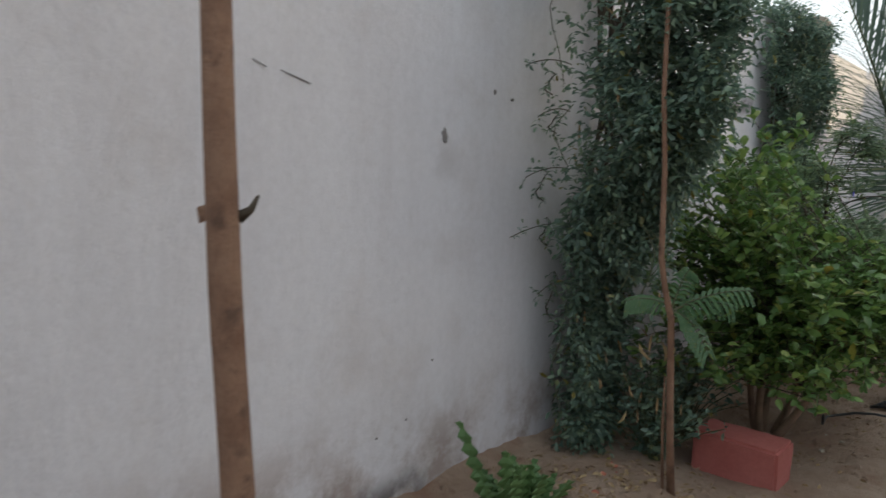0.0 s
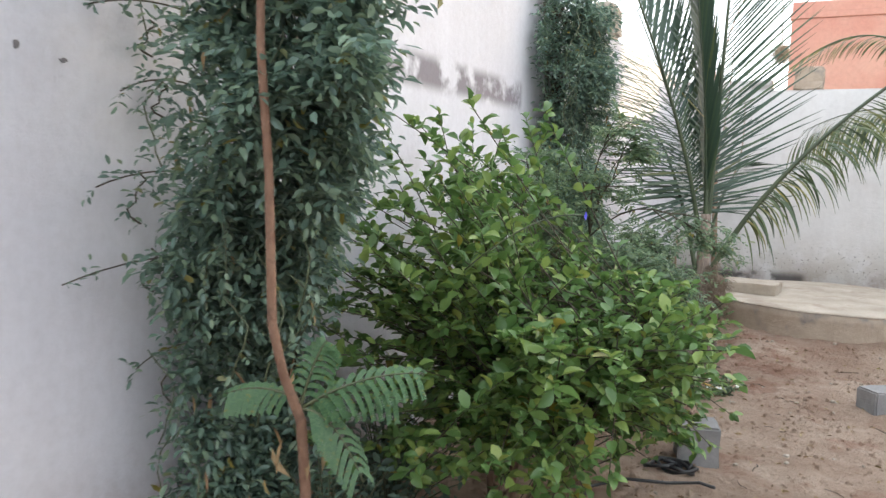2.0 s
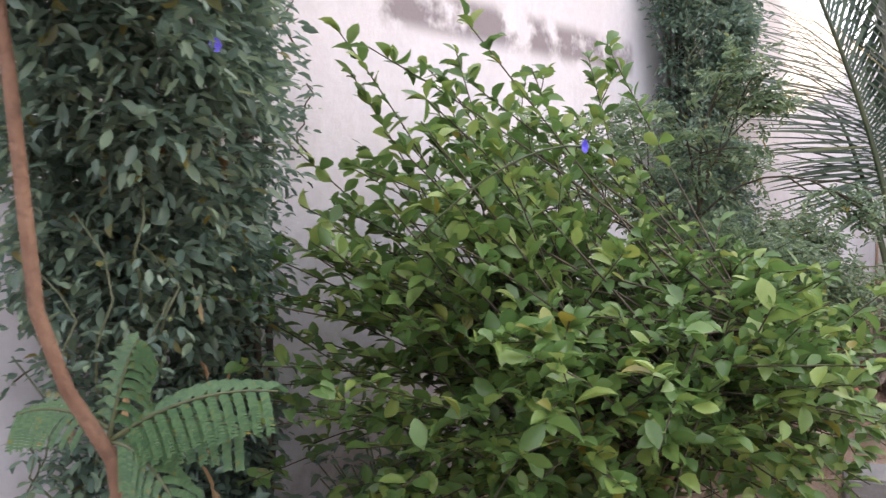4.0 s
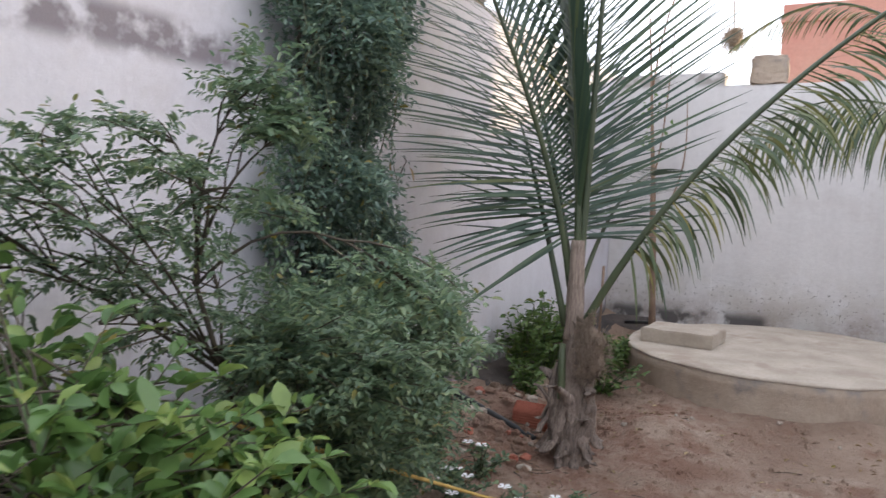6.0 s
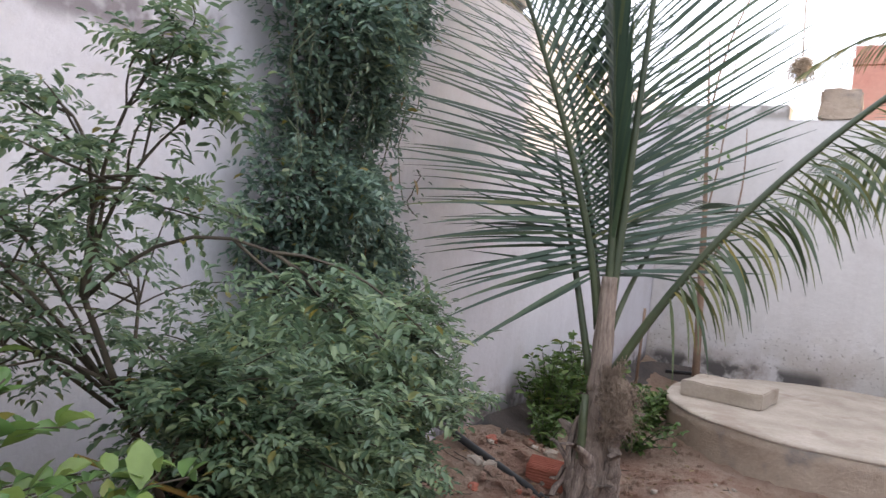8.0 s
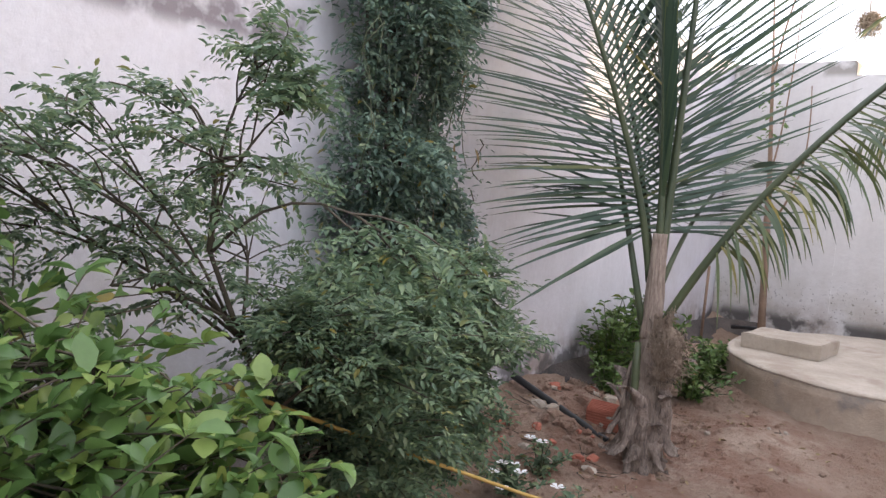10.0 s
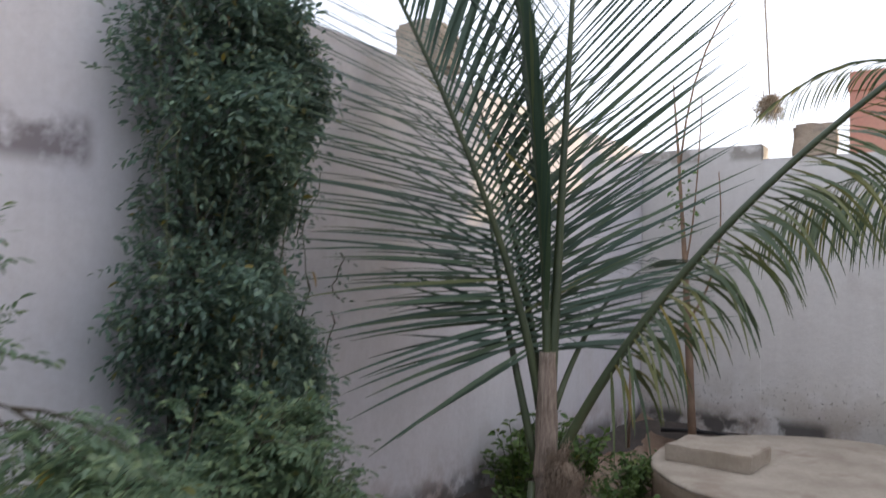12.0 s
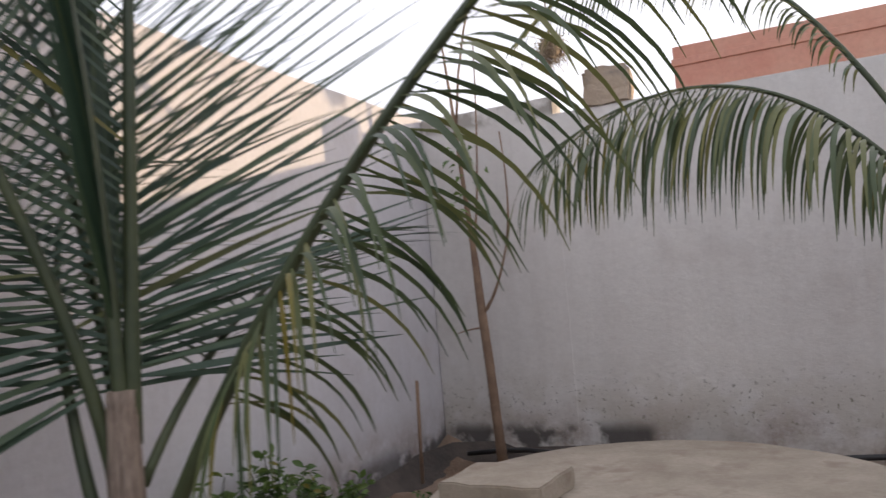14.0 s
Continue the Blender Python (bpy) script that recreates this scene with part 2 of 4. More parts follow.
class Shape:
    """Gathers vertices and faces of one mesh."""

    def __init__(self):
        self.v, self.f, self.n = [], [], 0

    def add(self, verts, faces):
        verts = np.asarray(verts, float).reshape(-1, 3)
        self.v.append(verts)
        self.f.extend([tuple(i + self.n for i in f) for f in faces])
        self.n += len(verts)

    def tube(self, pts, radii, sides=8, wob=0.0, cap=True):
        pts = [Vector(p) for p in pts]
        if isinstance(radii, (int, float)):
            radii = [radii] * len(pts)
        rings, up = [], Vector((0.31, 0.17, 0.93))
        for i, p in enumerate(pts):
            t = (pts[min(i + 1, len(pts) - 1)] - pts[max(i - 1, 0)]).normalized()
            a = t.cross(up if abs(t.dot(up)) < 0.95 else Vector((1, 0, 0))).normalized()
            b = t.cross(a)
            up = -b
            for k in range(sides):
                w = 2 * math.pi * k / sides
                r = radii[i] * (1 + wob * random.uniform(-1, 1))
                rings.append(p + a * (r * math.cos(w)) + b * (r * math.sin(w)))
        faces = []
        for i in range(len(pts) - 1):
            for k in range(sides):
                q = (k + 1) % sides
                faces.append((i * sides + k, i * sides + q, (i + 1) * sides + q, (i + 1) * sides + k))
        if cap:
            faces.append(tuple(range(sides))[::-1])
            faces.append(tuple((len(pts) - 1) * sides + k for k in range(sides)))
        self.add([tuple(r) for r in rings], faces)

    def mesh(self, name, material, smooth=True):
        me = bpy.data.meshes.new(name)
        me.from_pydata(np.concatenate(self.v).tolist() if self.v else [], [], self.f)
        me.materials.append(material)
        if smooth:
            me.polygons.foreach_set("use_smooth", [True] * len(me.polygons))
        me.update()
        return me


def part(name, shape, material, parent=None, label="", smooth=True):
    """Links a Shape or a bmesh as one mesh object under a thing or a part."""
    if isinstance(shape, Shape):
        me = shape.mesh(name, material, smooth)
    else:
        me = bpy.data.meshes.new(name)
        shape.to_mesh(me)
        shape.free()
        me.materials.append(material)
    ob = new(name, me)
    if parent:
        ob.parent = parent
        ob.matrix_parent_inverse = parent.matrix_basis.inverted()
    return tagged(ob, label)


def block(size, bevel=0.0, rough=0.0, cuts=0):
    """A box on its base, with worn edges."""
    bm = bmesh.new()
    bmesh.ops.create_cube(bm, size=1)
    bmesh.ops.scale(bm, vec=size, verts=bm.verts)
    bmesh.ops.translate(bm, vec=(0, 0, size[2] / 2), verts=bm.verts)
    if cuts:
        bmesh.ops.subdivide_edges(bm, edges=bm.edges[:], cuts=cuts, use_grid_fill=True)
    if bevel:
        es = [e for e in bm.edges if len(e.link_faces) == 2 and e.calc_face_angle(0) > 0.5]
        bmesh.ops.bevel(bm, geom=es, offset=bevel, segments=2, affect="EDGES")
    if rough:
        for v in bm.verts:
            v.co += Vector(noise.noise_vector(v.co * 9 + Vector((size[0] * 31, 7, 3)))) * rough
    return bm


def thing(name, x, y, z=0.0, rz=0.0, label="", category="", group="", kind=""):
    ob = new(name)
    ob.empty_display_size = 0.1
    ob.matrix_basis = pose(x, y, z, 0, 0, rz)
    return tagged(ob, label, category, group, kind)


LEAF_V = np.array([(0, 0, 0), (-0.36, 0.28, 0.10), (0, 0.28, 0), (0.36, 0.28, 0.10), (-0.5, 0.58, 0.10), (0, 0.60, -0.03), (0.5, 0.58, 0.10), (-0.30, 0.84, -0.01), (0, 0.85, -0.08), (0.30, 0.84, -0.01), (0, 1.0, -0.15)])
LEAF_F = [(0, 2, 1), (0, 3, 2), (1, 2, 5, 4), (2, 3, 6, 5), (4, 5, 8, 7), (5, 6, 9, 8), (7, 8, 10), (8, 9, 10)]
SMALL_V = np.array([(0, 0, 0), (-0.40, 0.28, 0.08), (0, 0.45, -0.02), (0.40, 0.28, 0.08), (-0.42, 0.66, 0.06), (0.42, 0.66, 0.06), (0, 1.0, -0.1)])
SMALL_F = [(0, 2, 1), (0, 3, 2), (1, 2, 4), (3, 5, 2), (4, 2, 6), (2, 5, 6)]


def leaf_cloud(sh, places, ways, size, width, tmpl="big", spread=0.35, tilt=0.45):
    """Leaves at places, pointing along ways, faces turned mostly up."""
    tv, tf = (LEAF_V, LEAF_F) if tmpl == "big" else (SMALL_V, SMALL_F)
    p, y = np.asarray(places, float), np.asarray(ways, float)
    n = len(p)
    if not n:
        return
    y = y + np.random.normal(0, spread, (n, 3))
    y /= np.linalg.norm(y, axis=1)[:, None] + 1e-9
    up = np.array((0, 0, 1.0)) + np.random.normal(0, tilt, (n, 3))
    x = np.cross(y, up)
    x /= np.linalg.norm(x, axis=1)[:, None] + 1e-9
    z = np.cross(x, y)
    s = size * np.random.uniform(0.6, 1.25, n)
    v = (p[:, None] + s[:, None, None] * (tv[None, :, 0:1] * width * x[:, None] + tv[None, :, 1:2] * y[:, None] + tv[None, :, 2:3] * z[:, None] * np.random.uniform(0.3, 1.8, n)[:, None, None]))
    k = len(tv)
    base = sh.n
    sh.v.append(v.reshape(-1, 3))
    sh.n += n * k
    sh.f.extend([tuple(base + i * k + j for j in f) for i in range(n) for f in tf])


def bezier(a, b, c, n):
    a, b, c = Vector(a), Vector(b), Vector(c)
    return [a * (1 - t) ** 2 + b * (2 * t * (1 - t)) + c * t * t for t in [i / (n - 1) for i in range(n)]]


def jitter(k):
    return Vector((random.gauss(0, k), random.gauss(0, k), random.gauss(0, k)))


# ---- ground ----


def hump(x, y, cx, cy, r, h):
    q = ((x - cx) ** 2 + (y - cy) ** 2) / (r * r)
    return h * math.exp(-q)


def ground_z(x, y):
    z = 0.025 * noise.noise(Vector((x * 1.7, y * 1.7, 0))) + 0.018 * noise.noise(Vector((x * 5, y * 5, 3))) + 0.016 * noise.noise(Vector((x * 12, y * 12, 6))) + 0.006 * noise.noise(Vector((x * 23, y * 23, 9)))
    z += 0.16 * math.exp(-max(x, 0) / 0.28) if -0.2 < x < 4 and -2 < y < 11 else 0.0
    z += 0.14 * math.exp(-max(END - y, 0) / 0.3) if 0 < x < 8 and 8 < y < 11 else 0.0
    z += hump(x, y, 0.55, 2.35, 0.42, 0.13) + hump(x, y, 0.25, 7.1, 0.35, 0.08) + hump(x, y, 1.15, 7.45, 0.30, 0.11) + hump(x, y, 0.42, 7.35, 0.22, 0.07) + hump(x, y, 1.5, 7.0, 0.22, 0.035)
    e = math.hypot(x - 1.65, y - 9.02) - 1.06
    if -0.3 < e < 1.5:
        z += 0.095 * math.exp(-max(e, 0) / 0.30)
    return z


def axis_points(lo, hi, fine, far):
    inner = list(np.arange(lo, hi + 1e-6, fine))
    left, right, step = [], [], fine * 2
    a, b = lo, hi
    while b < far:
        a, b = a - step, b + step
        left.append(a)
        right.append(b)
        step *= 1.5
    return left[::-1] + inner + right


gx, gy = axis_points(-0.3, 3.6, 0.035, 400), axis_points(1.2, 10.6, 0.04, 400)
gs = Shape()
gs.add([(x, y, ground_z(x, y)) for y in gy for x in gx],
       [(j * len(gx) + i, j * len(gx) + i + 1, (j + 1) * len(gx) + i + 1, (j + 1) * len(gx) + i) for j in range(len(gy) - 1) for i in range(len(gx) - 1)])
ground = tagged(part("ground", gs, M_EARTH), "bare brown sandy earth of the garden", "ground", kind="structure")

# ---- walls ----


def wall(name, x0, x1, y0, y1, h, label, material=M_WALL):
    bm = bmesh.new()
    bmesh.ops.create_cube(bm, size=1)
    bmesh.ops.scale(bm, vec=(x1 - x0, y1 - y0, h + 0.3), verts=bm.verts)
    bmesh.ops.translate(bm, vec=((x0 + x1) / 2, (y0 + y1) / 2, h / 2 - 0.15), verts=bm.verts)
    bmesh.ops.bevel(bm, geom=bm.edges[:], offset=0.012, segments=2, affect="EDGES")
    return tagged(part(name, bm, material), label, "wall", kind="structure")


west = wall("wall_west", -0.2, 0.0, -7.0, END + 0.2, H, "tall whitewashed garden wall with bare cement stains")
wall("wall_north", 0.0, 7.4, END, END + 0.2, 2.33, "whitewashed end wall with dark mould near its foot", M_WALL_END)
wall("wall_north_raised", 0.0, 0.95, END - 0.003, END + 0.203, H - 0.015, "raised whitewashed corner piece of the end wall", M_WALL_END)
wall("wall_east", 7.4, 7.6, -7.0, END + 0.2, 2.75, "plain whitewashed garden wall")
wall("wall_south", -0.2, 7.6, -7.2, -7.0, 2.75, "plain whitewashed garden wall")


def house(name, x0, x1, y0, y1, h, material, label, rows=1, bays=3):
    """A flat-roofed plastered house with a parapet and windows with sills."""
    ob = thing(name, (x0 + x1) / 2, (y0 + y1) / 2, 0, label=label, category="house")
    part("wall", box_bm(x0, x1, y0, y1, -0.2, h - 0.35), material, ob)
    part("roof", box_bm(x0 - 0.03, x1 + 0.03, y0 - 0.03, y1 + 0.03, h - 0.35, h - 0.22), material, ob)
    for a0, a1, b0, b1 in ((x0, x1, y0, y0 + 0.12), (x0, x1, y1 - 0.12, y1), (x0, x0 + 0.12, y0 + 0.12, y1 - 0.12), (x1 - 0.12, x1, y0 + 0.12, y1 - 0.12)):
        part("parapet", box_bm(a0, a1, b0, b1, h - 0.22, h), material, ob)
    for r in range(rows):
        for k in range(bays):
            x = x0 + (x1 - x0) * (k + 0.5) / bays
            z = 1.0 + r * 2.9
            w = part("window", box_bm(x - 0.5, x + 0.5, y0 - 0.03, y0 + 0.03, z, z + 1.1), M_DARK, ob, "dark window pane")
            part("window_frame", box_bm(x - 0.04, x + 0.04, y0 - 0.05, y0 + 0.02, z, z + 1.1), M_CONC, w)
            part("window_sill", box_bm(x - 0.58, x + 0.58, y0 - 0.12, y0 + 0.02, z - 0.07, z), M_CONC, w)
    return ob


def box_bm(x0, x1, y0, y1, z0, z1):
    bm = bmesh.new()
    bmesh.ops.create_cube(bm, size=1)
    bmesh.ops.scale(bm, vec=(x1 - x0, y1 - y0, z1 - z0), verts=bm.verts)
    bmesh.ops.translate(bm, vec=((x0 + x1) / 2, (y0 + y1) / 2, (z0 + z1) / 2), verts=bm.verts)
    bmesh.ops.bevel(bm, geom=bm.edges[:], offset=0.008, segments=1, affect="EDGES")
    return bm


# the pale house is out of view, added to block the low sun
house("house", 8.4, 13.4, -7.0, 14.7, 4.8, M_WALL, "unseen pale single-storey house added to shade the garden wall", 1, 2)
house("house", 0.45, 7.2, 19.5, 26.0, 5.15, M_ORANGE, "orange-red plastered house beyond the end wall", 1, 3)


# ---- plants ----
def spray(pl, wy, p, way, length, pairs):
    """Places and directions of the leaflets of one compound leaf."""
    way = way.normalized()
    side = way.cross(Vector((0, 0, 1)) + jitter(0.3))
    side = side.normalized() if side.length > 0.1 else Vector((1, 0, 0))
    for k in range(pairs):
        q = p + way * (length * (0.25 + 0.75 * k / pairs)) + Vector((0, 0, -0.02 * (k / pairs) ** 2))
        for s in (-1, 1):
            pl.append(tuple(q))
            wy.append(tuple(side * s + way * 0.5 + Vector((0, 0, -0.15))))
    pl.append(tuple(p + way * length))
    wy.append(tuple(way))


def citrus(base, centre, radius, seed):
    """A lime bush: several stems from the ground, a broad skirt and tall shoots."""
    random.seed(seed), np.random.seed(seed)
    ob = thing("lime_bush", *base, label="bushy lime bush with broad glossy green leaves", category="shrub")
    b, c = Vector(base), Vector(centre)
    pl, wy, twigs = [], [], Shape()
    stems = []
    for s in range(6):
        a = 2 * math.pi * (s + random.random() * 0.5) / 6
        tip = c + Vector((math.cos(a) * radius * 0.5, math.sin(a) * radius * 0.5, random.uniform(-0.05, 0.25)))
        pts = bezier(b + Vector((math.cos(a) * 0.05, math.sin(a) * 0.05, -0.06)), b.lerp(tip, 0.5) + Vector((math.cos(a) * 0.06, math.sin(a) * 0.06, -0.05)), tip, 9)
        stems.append(pts)
        sh = Shape()
        sh.tube(pts, [0.021 * (1 - 0.7 * i / 8) for i in range(9)], 7, 0.12)
        part("stem", sh, M_BARK, ob)
    for k in range(660):
        q = random.choice(stems)[random.randint(3, 8)]
        w = Vector((random.gauss(0, 1), random.gauss(0, 1), random.gauss(0.05, 0.75))).normalized()
        r = random.uniform(0.6, 1.06) * (1 + 0.18 * noise.noise(w * 2.3 + Vector((seed, 0, 0))))
        goal = c + Vector((w.x * radius * r, w.y * radius * r, w.z * 0.52 * r))
        if k < 26:                                    # tall shoots on the wall side
            goal = Vector((random.uniform(0.25, 0.72), random.uniform(3.2, 4.15), random.uniform(1.3, 1.66)))
        if 430 <= k < 520:
            goal = Vector((random.uniform(0.2, 0.85), random.uniform(3.12, 4.1), random.uniform(0.85, 1.36)))
        if 520 <= k < 610:                            # the side towards the creeper
            goal = Vector((random.gauss(0.54, 0.2), random.gauss(3.22 if k % 2 else 3.08, 0.13), random.uniform(0.36, 1.2)))
        if k >= 630:                                  # low twigs that hang over the block
            goal = Vector((random.gauss(1.18, 0.08), random.gauss(4.42, 0.1), random.uniform(0.3, 0.5)))
        goal.x, goal.z = max(goal.x, 0.1), max(goal.z, b.z + (0.14 if k >= 630 else 0.30))
        if 70 <= k < 125:
            goal = Vector((random.gauss(0.97, 0.11), random.gauss(3.20, 0.14), random.uniform(0.36, 0.95)))
        if 26 <= k < 70 or 610 <= k < 630:                              # a low lobe that reaches along the bed
            goal = Vector((random.gauss(1.08, 0.12), random.gauss(4.33, 0.09), random.uniform(0.52, 0.90)))
        if goal.x > 0.9:
            goal.z = min(goal.z, 1.06 - 0.35 * (goal.x - 0.9) + random.uniform(-0.06, 0.05))
        tw = bezier(q, q.lerp(goal, 0.55) + Vector((0, 0, 0.05)) + jitter(0.03), goal, 7)
        twigs.tube(tw, [0.003 * (1 - 0.5 * i / 6) for i in range(7)], 4, 0, False)
        ln = sum((tw[i + 1] - tw[i]).length for i in range(6))
        for m in range(max(10, int(min(ln, 0.45) / 0.017))):
            t = 1 - random.random() ** 1.2 * min(1.0, 0.34 / max(ln, 0.05)) * 1.5
            f = max(0.0, min(t, 0.999)) * 6
            i = int(f)
            p = tw[i].lerp(tw[i + 1], f - i)
            a = m * 2.4 + random.random()
            d = (tw[i + 1] - tw[i]).normalized()
            pl.append(tuple(p))
            wy.append(tuple(d * 0.6 + Vector((math.cos(a), math.sin(a), 0.25)) * 0.8))
    tagged(part("twig_mass", twigs, M_TWIG, ob), kind="stuff")
    near = [i for i in range(len(pl)) if pl[i][0] > 1.02 and pl[i][2] > 0.5]
    near = near[::max(1, len(near) // 260)][:280]
    pick = set(near)
    rest = [i for i in range(len(pl)) if i not in pick]
    fol = Shape()
    leaf_cloud(fol, [pl[i] for i in rest], [wy[i] for i in rest], 0.052, 0.56, "big")
    tagged(part("foliage", fol, M_CITRUS, ob), kind="stuff")
    shapes = []
    for k in range(5):
        one = Shape()
        leaf_cloud(one, [(0, 0, 0)], [(0, 1, 0)], 0.070, 0.58, "big", 0.05)
        shapes.append(one.mesh("leaf", M_CITRUS))
    for n, i in enumerate(near):
        lf = new("leaf", shapes[n % 5])
        y = Vector(wy[i]).normalized()
        lf.matrix_basis = Matrix.Translation(Vector(pl[i])) @ (y.to_track_quat("Y", "Z").to_matrix().to_4x4()) @ pose(0, 0, 0, random.uniform(-20, 20), random.uniform(-35, 35), 0)
        lf.parent = ob
        lf.matrix_parent_inverse = ob.matrix_basis.inverted()
    return ob


def open_shrub(base, seed):
    """A loose shrub of compound leaves, dense below and open above."""
    random.seed(seed), np.random.seed(seed)
    ob = thing("garden_shrub", *base, label="loose shrub with fine dark green compound leaves", category="shrub")
    b = Vector(base)
    pl, wy, twigs = [], [], Shape()
    tk = [b, Vector((0.53, 4.99, 0.3)), Vector((0.60, 4.84, 0.6)), Vector((0.66, 4.68, 0.85)), Vector((0.71, 4.54, 1.09))]
    sh = Shape()
    sh.tube([b - Vector((0, 0, 0.08))] + tk, [0.015, 0.014, 0.012, 0.010, 0.008, 0.006], 8, 0.1)
    part("trunk", sh, M_TWIG, ob)
    goals = [((0.72, 4.55, 1.30), 0.26, 0.20, 9, 4), ((0.45, 4.45, 1.12), 0.28, 0.24, 8, 3), ((0.42, 4.85, 1.12), 0.26, 0.24, 8, 3), ((0.62, 4.35, 1.0), 0.22, 0.2, 7, 3), ((0.35, 4.15, 1.12), 0.22, 0.20, 7, 3), ((0.30, 4.05, 1.30), 0.14, 0.12, 8, 3), ((0.50, 5.50, 0.32), 0.26, 0.16, 34, 0), ((0.76, 5.12, 0.46), 0.24, 0.20, 40, 1),
             ((0.80, 4.75, 0.88), 0.20, 0.15, 26, 2), ((0.90, 4.62, 1.44), 0.10, 0.10, 6, 4), ((0.98, 4.95, 0.80), 0.20, 0.14, 30, 2), ((0.72, 5.05, 0.92), 0.22, 0.14, 30, 2), ((1.22, 4.82, 1.02), 0.10, 0.08, 6, 4),
             ((0.78, 4.64, 1.55), 0.11, 0.09, 6, 4), ((0.62, 4.50, 1.44), 0.15, 0.10, 5, 4), ((0.50, 4.30, 1.38), 0.15, 0.10, 5, 3), ((0.58, 4.12, 1.33), 0.13, 0.10, 4, 3), ((0.72, 5.52, 0.98), 0.20, 0.13, 26, 1), ((0.66, 5.82, 0.72), 0.18, 0.15, 22, 1)]
    for q in range(15):                              # the dense lower side is many small clumps
        u = q / 14
        goals.append(((0.64 - 0.16 * u + random.uniform(-0.2, 0.22), 5.1 + 0.80 * u + random.uniform(-0.12, 0.12), 0.78 - 0.22 * u + random.uniform(-0.30, 0.22)), random.uniform(0.14, 0.26), random.uniform(0.09, 0.16), random.randint(16, 28), 1))
    for n, (g, r, rz, count, at) in enumerate(goals):
        g = Vector(g)
        s0 = tk[at]
        rise = 0.30 if n == 12 else 0.12
        pts = bezier(s0 + jitter(0.01), s0.lerp(g, 0.5) + Vector((0, 0, rise)) + jitter(0.04), g, 9)
        sh = Shape()
        sh.tube(pts, [(0.0045 if n == 12 else 0.0055) * (1 - 0.65 * i / 8) for i in range(9)], 6, 0.1)
        part("branch", sh, M_TWIG, ob)
        for k in range(count):
            q = pts[random.randint(4, 8)]
            w = Vector((random.gauss(0, 1), random.gauss(0, 1), random.gauss(0.1, 0.9))).normalized() * random.uniform(0.4, 1.25)
            goal = g + Vector((w.x * r, w.y * r, w.z * rz))
            goal.x, goal.z = max(goal.x, 0.08), max(goal.z, 0.1)
            tw = bezier(q, q.lerp(goal, 0.5) + Vector((0, 0, 0.04)) + jitter(0.03), goal, 6)
            twigs.tube(tw, [0.0032 * (1 - 0.6 * i / 5) for i in range(6)], 4, 0, False)
            for i in range(2, 6):
                for m in range(2 if n < 6 or 12 < n < 17 else 3):
                    d = (tw[i] - tw[i - 1]).normalized()
                    out = Vector((random.gauss(0, 1), random.gauss(0, 1), random.gauss(0.0, 0.25))).normalized()
                    spray(pl, wy, tw[i].lerp(tw[i - 1], random.random()), out + d * 0.6, random.uniform(0.08, 0.125), 6)
    tagged(part("twig_mass", twigs, M_TWIG, ob), kind="stuff")
    fol = Shape()
    leaf_cloud(fol, pl, wy, 0.028, 0.44, "small", 0.14, 0.22)
    tagged(part("foliage", fol, M_FINE, ob), kind="stuff")
    return ob


